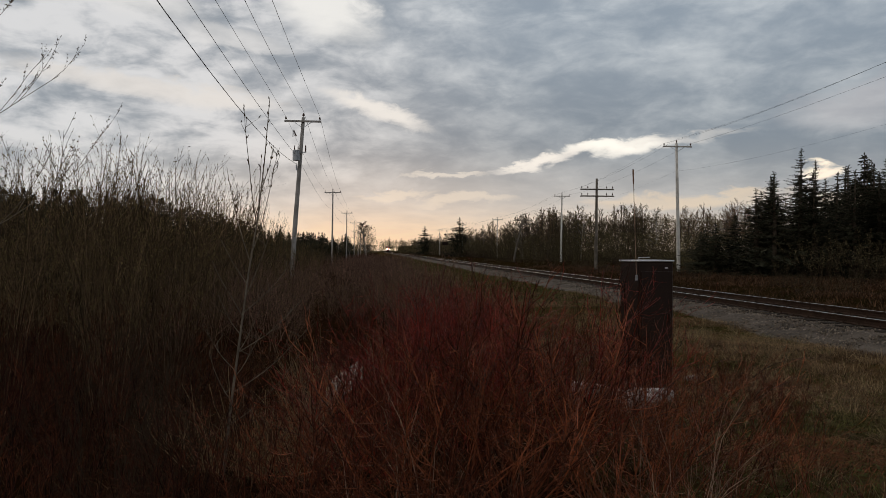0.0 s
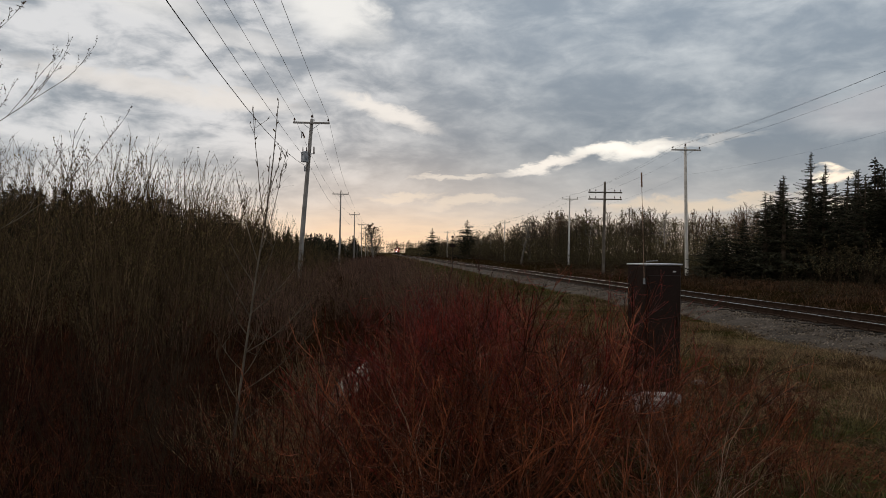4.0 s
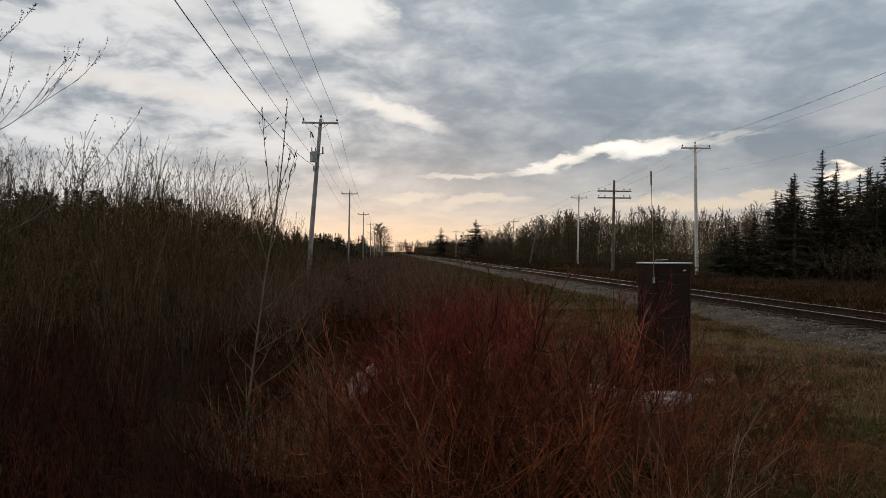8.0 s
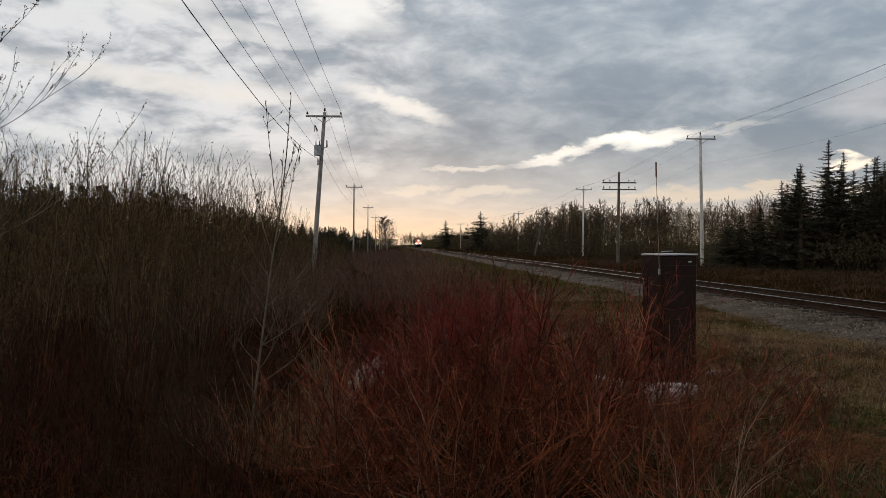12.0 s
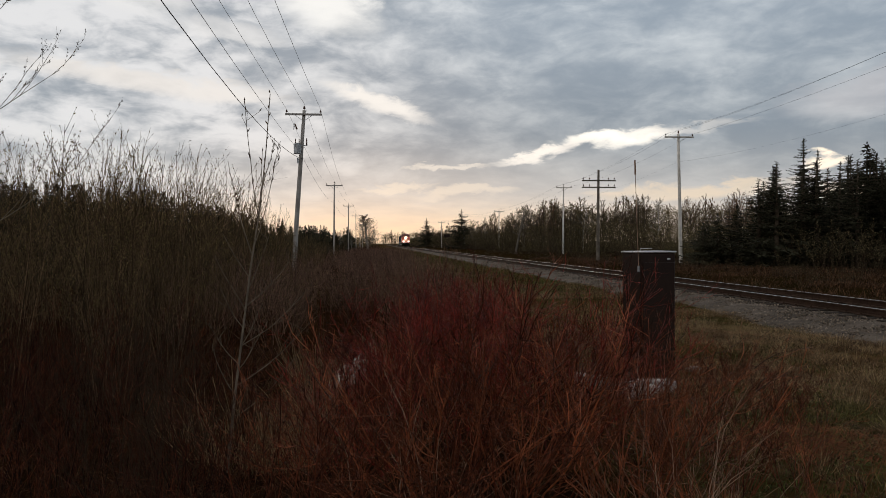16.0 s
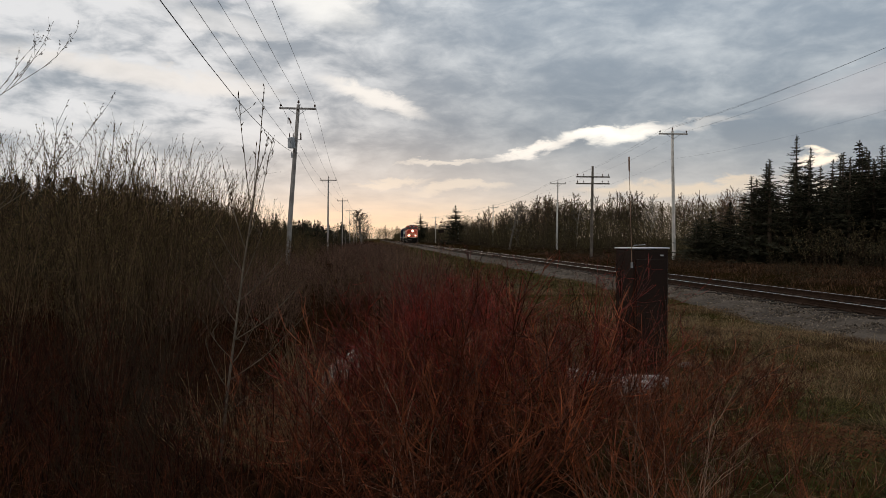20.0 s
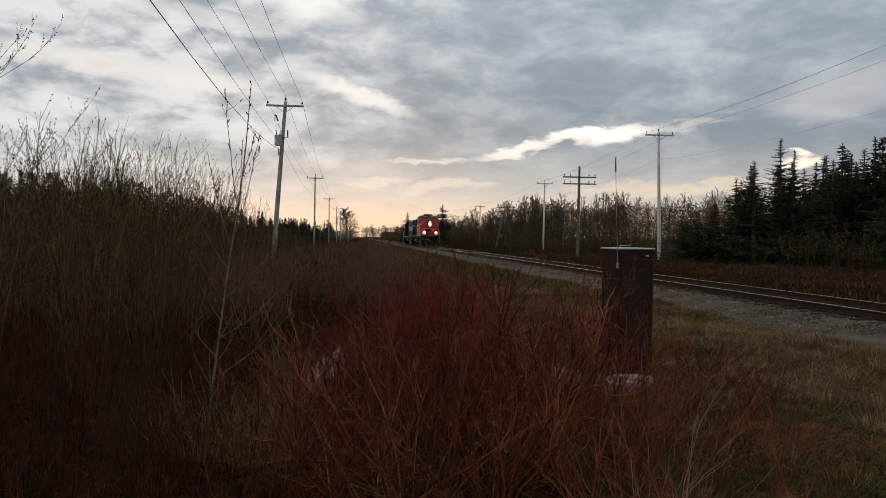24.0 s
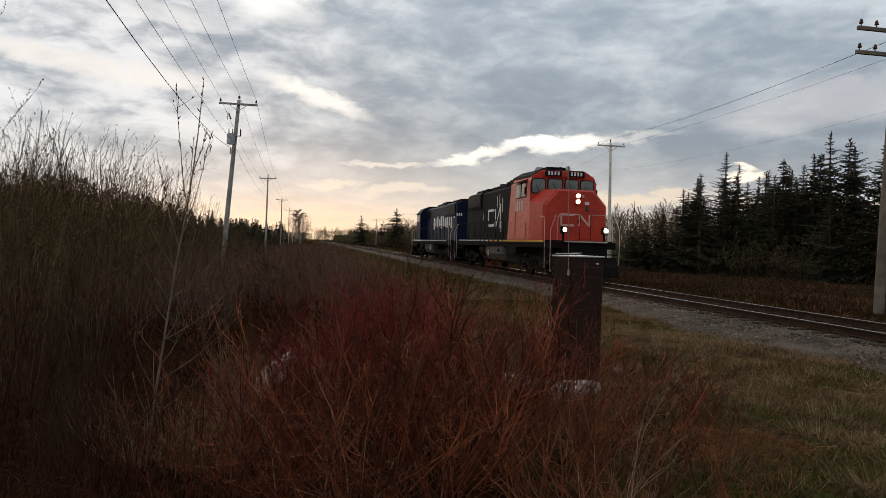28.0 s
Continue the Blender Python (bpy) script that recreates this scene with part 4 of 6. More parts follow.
def poplar_sapling():
    """The pale young poplar that stands alone before the willows."""
    rng = np.random.default_rng(41)
    t, s, b = Sticks(), Sticks(), Sticks()
    D = 5.9
    trunk = [np.array((x, 0.0, z)) for x, z in ((-0.20, -0.1), (-0.14, 0.5), (-0.07, 1.05), (0.0, 1.6), (0.08, 2.1), (0.13, 2.55), (0.17, 3.05))]
    t.tube(trunk, 0.0125, 0.0028, 7)
    shoots = [(1.25, -0.45, 0.8, 0.55), (1.42, 0.42, 0.75, 0.60), (1.70, -0.34, 0.90, 0.85), (1.78, 0.36, 0.95, 0.95), (2.02, -0.10, 1.08, 1.0), (1.92, 0.30, 0.85, 0.70), (0.75, 0.5, 0.5, 0.5),
              (1.52, -0.45, 0.6, 0.45), (0.95, 0.4, 0.6, 0.45), (2.3, 0.16, 0.6, 0.45), (1.10, -0.5, 0.6, 0.4), (0.55, -0.45, 0.6, 0.5), (0.95, 1.0, 0.55, 0.85), (0.62, 1.0, 0.48, 0.95), (1.28, 0.8, 0.55, 0.60), (0.35, 0.9, 0.5, 0.9), (0.80, -0.8, 0.7, 0.45)]
    for z, dx, dz, length in shoots:
        i = min(max(j for j in range(7) if trunk[j][2] <= z), 5)
        k = (z - trunk[i][2]) / (trunk[i + 1][2] - trunk[i][2])
        q = trunk[i] + (trunk[i + 1] - trunk[i]) * k
        pts = curve_points(rng, q, (dx, rng.normal(0, 0.25), dz), length * 0.95, 6, 0.05, 0.09)
        s.tube(pts, 0.0040, 0.0017, 4)
        for _ in range(int(16 * length)):
            u = rng.uniform(0.15, 1.0)
            j = min(int(u * 6), 5)
            p = pts[j] + (pts[j + 1] - pts[j]) * (u * 6 - j)
            if rng.random() < 0.25:
                e = p + np.array((rng.normal(0, 0.05), rng.normal(0, 0.05), rng.uniform(0.03, 0.10)))
                s.tube([p, e], 0.0026, 0.0015, 3)
                p = e
            b.bud(p, (rng.normal(0, 0.4), rng.normal(0, 0.4), 1), rng.uniform(0.03, 0.05), 0.0058)
    for u in np.linspace(0.55, 1.0, 22):
        j = min(int(u * 6), 5)
        b.bud(trunk[j] + (trunk[j + 1] - trunk[j]) * (u * 6 - j), (rng.normal(0, 0.4), rng.normal(0, 0.4), 1), 0.045, 0.007)
    a = radians(-10.2)
    plant("poplar_sapling", "slender pale young poplar with swelling buds", "sapling", (t.mesh("trunk", POPLAR, True), s.mesh("branchwork", POPLAR, True), b.mesh("bud_spray", BUD)),
          pose(D * math.sin(a), D * math.cos(a), 0.0))


poplar_sapling()


def young_tree():
    """A bare young tree beside the camera whose long limbs sweep up over the willows."""
    rng = np.random.default_rng(52)
    t, s, b = Sticks(), Sticks(), Sticks()
    trunk = curve_points(rng, (0, 0, -0.15), (0.03, 0.0, 1), 5.6, 9, 0.03, 0.02)
    t.tube(trunk, 0.050, 0.008, 7)

    def twig(p, d, length, r, level):
        pts = curve_points(rng, p, d, length, 6, 0.07, 0.085)
        s.tube(pts, r, r * 0.35, 4 if level == 0 else 3)
        if level < 2:
            for k in range((9, 4)[level]):
                g = 0.22 + 0.76 * (k + rng.random()) / (9, 4)[level]
                h = min(int(g * 6), 5)
                q = pts[h] + (pts[h + 1] - pts[h]) * (g * 6 - h)
                side = np.cross(d, (0, 0, 1)) * (1 if k % 2 else -1)
                side /= np.linalg.norm(side) + 1e-9
                twig(q, (pts[h + 1] - pts[h]) / np.linalg.norm(pts[h + 1] - pts[h]) + side * rng.uniform(0.3, 0.7) + rng.normal(0, 0.15, 3) + np.array((0, 0, 0.25)), length * rng.uniform(0.22, 0.42) * (1.15 - 0.5 * g), r * 0.5, level + 1)
        if level:
            for k in range(7):
                g = rng.uniform(0.15, 1.0)
                h = min(int(g * 6), 5)
                b.bud(pts[h] + (pts[h + 1] - pts[h]) * (g * 6 - h), pts[h + 1] - pts[h] + rng.normal(0, 0.02, 3), rng.uniform(0.018, 0.032), 0.0042)

    for k in range(34):
        f = 0.24 + 0.73 * (k + rng.random()) / 34
        j = min(int(f * 9), 8)
        a = k * 2.4 + rng.normal(0, 0.4) if k % 3 == 0 else rng.normal(0.3, 0.4)
        twig(trunk[j] + (trunk[j + 1] - trunk[j]) * (f * 9 - j), np.array((math.cos(a), math.sin(a), rng.uniform(0.25, 0.65))), 2.35 * (1.15 - 0.55 * f) * rng.uniform(0.75, 1.1), 0.0066 * (1.2 - 0.6 * f), 0)
    plant("young_tree", "bare grey young tree with long upswept limbs", "tree", (t.mesh("trunk", POPLAR, True), s.mesh("branchwork", POPLAR, True), b.mesh("bud_spray", BUD)), pose(-4.72, 5.95, 0))


young_tree()


def spruce_meshes(seed, height, radius, gap=1.0, bare=0.08, plump=1.0):
    """A spruce: trunk, whorls of drooping boughs set with many short needle sprays."""
    rng = np.random.default_rng(seed)
    t, c = Sticks(), Sticks()
    t.tube([np.array((0, 0, -0.2)), np.array((0.05, 0.02, height * 0.5)), np.array((0.0, 0.0, height))], 0.022 * height, 0.01, 6)
    z = height * bare
    while z < height * 0.985:
        f = z / height
        reach = radius * (1 - f) ** 0.95 * rng.uniform(0.38, 1.30) + 0.05
        for k in range(int(rng.integers(4, 9))):
            a = rng.uniform(0, 2 * math.pi)
            ln = reach * rng.uniform(0.40, 1.20)
            droop = (0.15 + 0.35 * (1 - f)) * rng.uniform(0.2, 1.4)
            pts = [np.array((math.cos(a) * ln * s, math.sin(a) * ln * s, z - droop * ln * s + 0.30 * ln * s * s)) for s in (0, 0.5, 1.0)]
            t.tube(pts, 0.012 + 0.006 * reach, 0.004, 3)
            n = int((5 + 10 * ln) / plump ** 1.5)
            for i in range(n):
                s = (i + 0.4) / n
                p = pts[0] + (pts[2] - pts[0]) * s
                p[2] = z - droop * ln * s + 0.30 * ln * s * s
                side = rng.choice((-1, 1))
                d = np.array((math.cos(a + side * 0.9), math.sin(a + side * 0.9), rng.uniform(-0.7, 0.25)))
                c.bud(p, d + rng.normal(0, 0.35, 3), ((0.12 + 0.34 * ln * (1 - s)) * rng.uniform(0.7, 1.3) + 0.05) * (0.45 + 0.55 * (1 - f)) * plump, plump * (0.030 + 0.022 * ln) * (0.6 + 0.4 * (1 - f)))
        z += (0.13 + 0.15 * (1 - f)) * gap * height / 7.0 * rng.uniform(0.5, 1.5)
    for i in range(8):
        c.bud((0, 0, height * (0.93 + 0.008 * i)), rng.normal(0, 0.5, 3) + np.array((0, 0, 0.9)), 0.22, 0.035)
    return t.mesh("trunk", TRUNK, True), c.mesh("crown", SPRUCE)


def plant_woods():
    rng = np.random.default_rng(61)
    spruces = [spruce_meshes(400 + i, 7.0, (2.4, 2.0, 2.9, 2.6)[i], (0.9, 0.9, 0.95, 1.0)[i], 0.04, 0.92) for i in range(4)]
    small = [spruce_meshes(440 + i, 7.0, (2.3, 1.9, 2.7)[i], 1.15, 0.03, 1.9) for i in range(3)]
    scraggly = [spruce_meshes(420 + i, 9.0, 2.9, 1.05, 0.06, 0.90) for i in range(2)]
    bark, leaf = (TRUNK, TRUNK, BIRCH, TRUNK), (LEAFBUD, LEAFBUD, LEAFBUD, LEAFBUD_RED_LIT)
    trees = [bare_tree(500 + i, 8.0, 0.10, 0.15, 22, bark[i], leaf[i], (0.048, 0.016), 6, 0.44, 9, 2, 0.0055, (0.8, 2.0)) for i in range(4)]
    thin = [bare_tree(520 + i, 8.0, 0.11, 0.12, 18, bark[i], leaf[i], (0.062, 0.022), 6, 0.46, 9, 1, 0.0080, (0.8, 2.0)) for i in range(4)]
    kinds = ("budding green-brown deciduous tree at the wood's edge", "budding green-brown deciduous tree at the wood's edge", "pale-barked birch with budding twigs", "bare tree with buds coloured reddish as in sunset light")

    def tree(x, y, h, k=None):
        k = int(rng.choice(4, p=(0.36, 0.34, 0.12, 0.18))) if k is None else k
        plant("deciduous_tree", kinds[k], "tree", (trees if y < 112 else thin)[k], pose(x, y, 0, 0, 0, rng.uniform(0, 360)), "edge of the wood", h / 8.0, rng.uniform(1.0, 1.35))

    def spruce(x, y, h, k=None, set_=None, label="dark green spruce tree", wide=1.0):
        set_ = set_ or spruces
        k = int(rng.integers(len(set_))) if k is None else k
        plant("spruce_tree", label, "tree", set_[k], pose(x, y, 0, 0, 0, rng.uniform(0, 360)), "spruces", h / (9.0 if set_ is scraggly else 7.0), wide, ("trunk", "crown"))

    # spruces beyond the track, near on the right
    for x, y, h, wide, set_, k in ((29.6, 49.8, 6.4, 1.2, spruces, 1), (28.7, 52.0, 4.7, 1.5, spruces, 0), (27.2, 54.0, 3.6, 1.7, spruces, 2), (33.3, 50.5, 9.9, 1.15, scraggly, 0), (35.2, 51.5, 9.1, 1.0, scraggly, 1), (29.6, 43.5, 7.2, 1.2, spruces, 0),
                                   (36.5, 47.0, 8.6, 1.2, scraggly, 0), (37.5, 44.0, 10.8, 1.05, scraggly, 1), (36.5, 41.0, 9.8, 1.2, spruces, 2), (33.0, 44.5, 6.6, 1.3, spruces, 2), (30.5, 51.0, 5.0, 1.3, spruces, 2),
                                   (26.3, 50.5, 4.0, 1.5, spruces, 2), (25.6, 51.5, 3.3, 2.0, spruces, 0), (32.5, 38.0, 5.6, 1.3, spruces, 0), (35.0, 36.5, 8.8, 1.2, scraggly, 1), (39.0, 37.5, 10.8, 1.1, scraggly, 0), (34.0, 32.0, 8.2, 1.2, spruces, 2),
                                   (37.0, 31.0, 9.8, 1.2, spruces, 0), (31.5, 31.0, 6.0, 1.3, spruces, 1), (36.0, 27.0, 9.0, 1.2, spruces, 2), (33.5, 25.0, 8.4, 1.2, scraggly, 0), (40.0, 30.0, 10.5, 1.2, scraggly, 1), (40.5, 45.0, 10.0, 1.2, spruces, 2),
                                   (42.0, 52.0, 8.0, 1.2, spruces, 0), (38.5, 55.0, 8.0, 1.2, spruces, 2)):
        spruce(x, y, h, k, set_, "dark green spruce tree" if set_ is spruces else "tall ragged spruce with thin open boughs", wide)
    for i in range(20):
        y = rng.uniform(42, 56)
        k = rng.uniform(0.58, 1.0)
        spruce(y * k, y, rng.uniform(6.0, 8.4) + 3.0 * (k - 0.6), int(rng.integers(2)), scraggly, "tall ragged spruce with thin open boughs", rng.uniform(1.2, 1.7))
    for x, y, h in ((32.2, 49.0, 8.0), (35.8, 48.5, 8.8), (38.5, 50.0, 9.4), (30.4, 46.0, 6.6), (34.0, 43.0, 7.6), (41.0, 51.0, 9.8)):
        spruce(x, y, h * 0.95, 0, scraggly, "tall ragged spruce with thin open boughs", 1.5)
    for i in range(26):
        x, y = rng.uniform(33, 66), rng.uniform(26, 74)
        if 0.62 * y < x - 1:
            spruce(x + 4, y, rng.uniform(6.5, 10.5), None, small, "dark spruce deeper in the wood", rng.uniform(1.1, 1.6))
    for x, y, h, wide in ((25.3, 203, 11.7, 1.55), (21.7, 296, 12.5, 1.3)):
        spruce(x, y, h, 2, spruces, "lone dark spruce over the wood's edge", wide)
    # deciduous edge beyond the track, from the near right to the far end of the line
    for i in range(215):
        y = 118 + 380 * rng.random() ** 1.25
        x = 30.0 - 0.030 * (y - 118) + (8 + 0.05 * y) * rng.random() ** 1.2
        tree(x, y, rng.uniform(6.6, 9.4))
    for i in range(95):
        k = rng.random() ** 1.3
        x = 31 + 52 * k
        y = 124 - 34 * k + rng.uniform(-6, 34)
        # more of the reddish kind to the right: sunset glow painted into the buds
        tree(x, y, rng.uniform(8.0, 10.2), 3 if k > 0.35 and rng.random() < 0.7 else None)
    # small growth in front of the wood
    low = [shrub_meshes(600 + i, 14, 2.6, 2.4, 6, SHADED_BARK, THICKET, 0.048, 0.016, 4, 0.015, 0.5) for i in range(3)]
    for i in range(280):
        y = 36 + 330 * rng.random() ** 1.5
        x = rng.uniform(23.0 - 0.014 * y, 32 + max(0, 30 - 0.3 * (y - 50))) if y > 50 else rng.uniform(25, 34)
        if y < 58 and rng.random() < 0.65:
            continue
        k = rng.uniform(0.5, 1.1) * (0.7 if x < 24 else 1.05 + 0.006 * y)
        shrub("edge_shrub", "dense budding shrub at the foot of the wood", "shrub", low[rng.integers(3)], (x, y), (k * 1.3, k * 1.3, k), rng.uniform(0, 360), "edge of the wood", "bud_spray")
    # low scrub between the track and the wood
    scrub = [shrub_meshes(640 + i, 18, 1.7, 2.0, 6, SHADED_BARK, THICKET, 0.05, 0.012, 1, 0.013, 0.7) for i in range(3)]
    for i in range(170):
        y = 8 + 120 * rng.random() ** 1.4
        x = 15.8 + 10 * rng.random() ** 0.8
        k = rng.uniform(0.22, 0.50) * (0.8 + 0.06 * (x - 15))
        shrub("scrub_clump", "low brown scrub beside the track", "shrub", scrub[rng.integers(3)], (x, y), (k * 1.7, k * 1.7, k), rng.uniform(0, 360), "scrub beyond the track", "bud_spray")

    def thicket(name, label, count, where, seed):
        """Undergrowth too fine and far off to tell apart: short leafy shoots, joined."""
        r, s = np.random.default_rng(seed), Sticks()
        for _ in range(count):
            x, y, top = where(r)
            z = top * r.random() ** 1.15
            k = 0.40 + y / 360.0
            s.bud((x, y, z), r.normal(0, 0.5, 3) + np.array((0, 0, 0.9)), k * r.uniform(0.14, 0.34), k * r.uniform(0.045, 0.095))
        tagged(new(name, s.mesh(name, THICKET)), label, "undergrowth", kind="stuff")

    def right_side(r):
        y = 95 + 430 * r.random() ** 1.5
        return 29.5 - 0.030 * max(y - 118, 0) + max(0, 118 - y) * 1.4 * r.random() + 7 * r.random(), y, 4.6 + 1.6 * noise.noise(Vector((y * 0.06, 3.1, 0)))

    def right_near(r):
        k = r.random()
        return 31 + 54 * k + r.uniform(0, 4), 122 - 36 * k + r.uniform(0, 6), 7.2 + 1.6 * noise.noise(Vector((k * 9, 1.1, 0))) + 1.2 * noise.noise(Vector((k * 60, 4.1, 0)))

    def left_side(r):
        y = 110 + 420 * r.random() ** 1.2
        return -9.0 - 30 * r.random() + (y - 110) * 0.028, y, 2.6 + 1.6 * noise.noise(Vector((y * 0.05, 8.1, 0))) + 0.006 * y

    def foot(r):
        y = 27 + 62 * r.random()
        return 30.5 + 0.05 * y + r.uniform(0, 9), y, 3.2 + 2.0 * noise.noise(Vector((y * 0.12, 5.1, 0)))

    thicket("wood_undergrowth", "dim brown undergrowth of the wood beyond the track", 95000, right_side, 81)
    thicket("wood_undergrowth", "dim brown undergrowth under the farther wood", 95000, right_near, 82)
    thicket("brush_undergrowth", "dim brown brush along the far side of the line", 20000, left_side, 83)
    def far_end(r):
        x = 4 + 70 * r.random()
        return x, 662 + 45 * r.random(), 9.5 + 2.5 * noise.noise(Vector((x * 0.12, 2.2, 0))) + 0.03 * x

    thicket("far_wood", "hazy wood closing the far end of the line", 7000, far_end, 85)
    thicket("spruce_undergrowth", "dark undergrowth at the foot of the spruces", 15000, foot, 84)
    # far trees left of the line, and the dark spruces behind the willows
    plant("round_tree", "round-crowned bare tree beside the power poles", "tree", bare_tree(531, 8.0, 0.10, 0.10, 40, BIRCH, LEAFBUD_RED_LIT, (0.12, 0.022), 4, 0.42, 11, 2, 0.008, (1.0, 2.2)), pose(-2.6, 205, 0, 0, 0, 30), "", 1.25, 2.3)
    for i in range(130):
        y = 62 + 210 * rng.random() ** 1.2
        x = -9 - rng.random() ** 1.3 * (0.62 * y)
        if x > -12 and y < 150:
            x -= 6
        f = max(0.0, min(1.0, (-x / y) / 0.6))
        spruce(x, y, (1.9 + y * (0.012 + 0.085 * f)) * rng.uniform(0.75, 1.15), None, small, "small dark spruce behind the willows")
    for i in range(78):
        a = -36 + 31.0 * (i + rng.random()) / 78
        d = rng.uniform(36, 62)
        x, y = d * math.sin(radians(a)), d * math.cos(radians(a))
        if x < -7.5:
            spruce(x, y, EYE.z + d * profile(a, SPRUCE_RISE) * rng.uniform(0.72, 1.08), None, small, "small dark spruce behind the willows", rng.uniform(1.2, 1.7))
    for i in range(70):
        y = rng.uniform(110, 260)
        x = -8.5 - rng.random() ** 1.4 * 0.20 * y
        spruce(x, y, EYE.z + y * 0.023 * rng.uniform(0.6, 1.15), None, small, "small dark spruce in the far hedge", rng.uniform(1.2, 1.9))
    for i in range(36):
        y = rng.uniform(150, 430)
        tree(rng.uniform(-32, 5), y, rng.uniform(3.2, 5.2))
    for i in range(36):
        y = rng.uniform(660, 720)
        tree(rng.uniform(3, 75), y, rng.uniform(10, 14))


plant_woods()


def grass():
    """Blades: green and straw-coloured turf, dead weeds, one joined piece for each kind."""
    rng = np.random.default_rng(71)

    def field(name, label, count, where, height, width, mat, seed, droop=0.5):
        r = np.random.default_rng(seed)
        v, f = [], []
        while count > 0:
            x, y, dens = where(r)
            if r.random() > dens:
                continue
            count -= 1
            z = ground_z(x, y)
            a = r.uniform(0, 2 * math.pi)
            h, w = height * r.uniform(0.5, 1.3), width * r.uniform(0.7, 1.3)
            dx, dy = math.cos(a), math.sin(a)
            lean = droop * h * r.uniform(0.3, 1.5)
            h *= min(1.0, 1.25 / (0.4 + droop))
            b = len(v)
            v += [(x - dy * w, y + dx * w, z - 0.02), (x + dy * w, y - dx * w, z - 0.02), (x + dx * lean * 0.35 + dy * w * 0.7, y + dy * lean * 0.35 - dx * w * 0.7, z + h * 0.6),
                  (x + dx * lean * 0.35 - dy * w * 0.7, y + dy * lean * 0.35 + dx * w * 0.7, z + h * 0.6), (x + dx * lean, y + dy * lean, z + h * (0.95 - 0.3 * droop))]
            f += [(b, b + 1, b + 2, b + 3), (b + 3, b + 2, b + 4)]
        tagged(new(name, mesh_of(name, v, f, mat)), label, "grass", kind="stuff")

    def clump(x, y, s):
        return 0.5 + 0.9 * noise.noise(Vector((x * s, y * s, 0.3))) + 0.9 * noise.noise(Vector((x * s * 4, y * s * 4, 7.3)))

    def verge(r):
        y = 3.2 + 26 * r.random() ** 1.6
        x = r.uniform(1.6, 9.0)
        green = 0.30 + math.exp(-((math.hypot(x, y) - 8.2) / 2.2) ** 2) + (0.6 if y > 22 else 0.0)
        return x, y, max(0.02, clump(x, y, 0.55) * 1.3 - 0.15) * min(1, green) * min(1, (x - 1.2) / 1.2) * min(1, max(0.05, 9.0 - x))

    def verge_dry(r):
        x, y, d = verge(r)
        return x, y, max(0.03, 1.0 - clump(x, y, 0.55) * 1.3) * min(1, (x - 0.9) / 1.2)

    def far_verge(r):
        y = 25 + 110 * r.random() ** 1.3
        return r.uniform(3.0, 8.4), y, 0.8

    def beyond(r):
        y = 6 + 70 * r.random() ** 1.3
        x = r.uniform(14.8, 30)
        return x, y, max(0.03, clump(x, y, 0.4))

    def under(r):
        y = 3.0 + 9 * r.random()
        return r.uniform(-5.5, 3.6), y, 0.8

    field("green_grass", "short green spring grass on the verge", 36000, verge, 0.11, 0.0036, BLADE, 1, 1.5)
    field("dead_grass", "matted straw-coloured dead grass", 62000, verge_dry, 0.17, 0.0034, STRAW, 2, 1.9)
    field("far_grass", "grass along the verge of the track", 16000, far_verge, 0.14, 0.012, BLADE, 3, 1.0)
    field("dry_weeds", "brown dead grass beyond the track", 36000, beyond, 0.36, 0.012, DEADWEED, 4, 1.2)
    field("litter_grass", "dead stalks under the brush", 14000, under, 0.16, 0.004, DEADWEED, 5, 1.4)

    tuft = [shrub_meshes(700 + i, 60, 0.36, 0.60, 0, TUFT, BUD, 0.02, 0.004, 0, 0.0032, 1.5, bend=0.16) for i in range(3)]
    for i in range(210):
        y = 4.2 + 13 * rng.random() ** 1.3
        x = rng.uniform(2.6, 8.2)
        if i >= 120:
            y, x = rng.uniform(7.5, 15), rng.uniform(5.2, 8.5)
        if math.hypot(x - 3.5, y - 8.4) < 0.9:
            continue
        k = rng.uniform(0.55, 1.15)
        t = thing("grass_tuft", "bleached tuft of dead grass on the verge", "grass", pose(x, y, ground_z(x, y) - 0.02, 0, 0, rng.uniform(0, 360)), "grass tufts")
        t.scale = (k, k, k * rng.uniform(0.6, 1.0))
        tagged(part("blade_fan", tuft[rng.integers(3)][0], t), kind="stuff")

    reed = [shrub_meshes(720 + i, 34, 0.95, 0.7, 0, TUFT, BUD, 0.02, 0.004, 0, 0.0042, 0.9, bend=0.14) for i in range(2)]
    for i in range(34):
        y = rng.uniform(6.0, 10.5)
        x = -0.55 - 0.35 * math.sin(y * 0.35) + rng.normal(0, 0.38)
        k = rng.uniform(0.7, 1.3)
        t = thing("reed_tuft", "bleached dead reeds standing in the wet ditch", "grass", pose(x, y, ground_z(x, y) - 0.02, 0, 0, rng.uniform(0, 360)), "dead reeds")
        t.scale = (k, k, k)
        tagged(part("blade_fan", reed[rng.integers(2)][0], t), kind="stuff")

    def russet(r):
        a, q = r.uniform(0, 6.28), r.random() ** 0.8 * 1.15
        return 3.72 + 0.60 * q * math.cos(a), 5.45 + 0.42 * q * math.sin(a), 1.0

    field("russet_weeds", "patch of flattened russet weeds", 1700, russet, 0.12, 0.006, RUSSET, 6, 2.2)


grass()

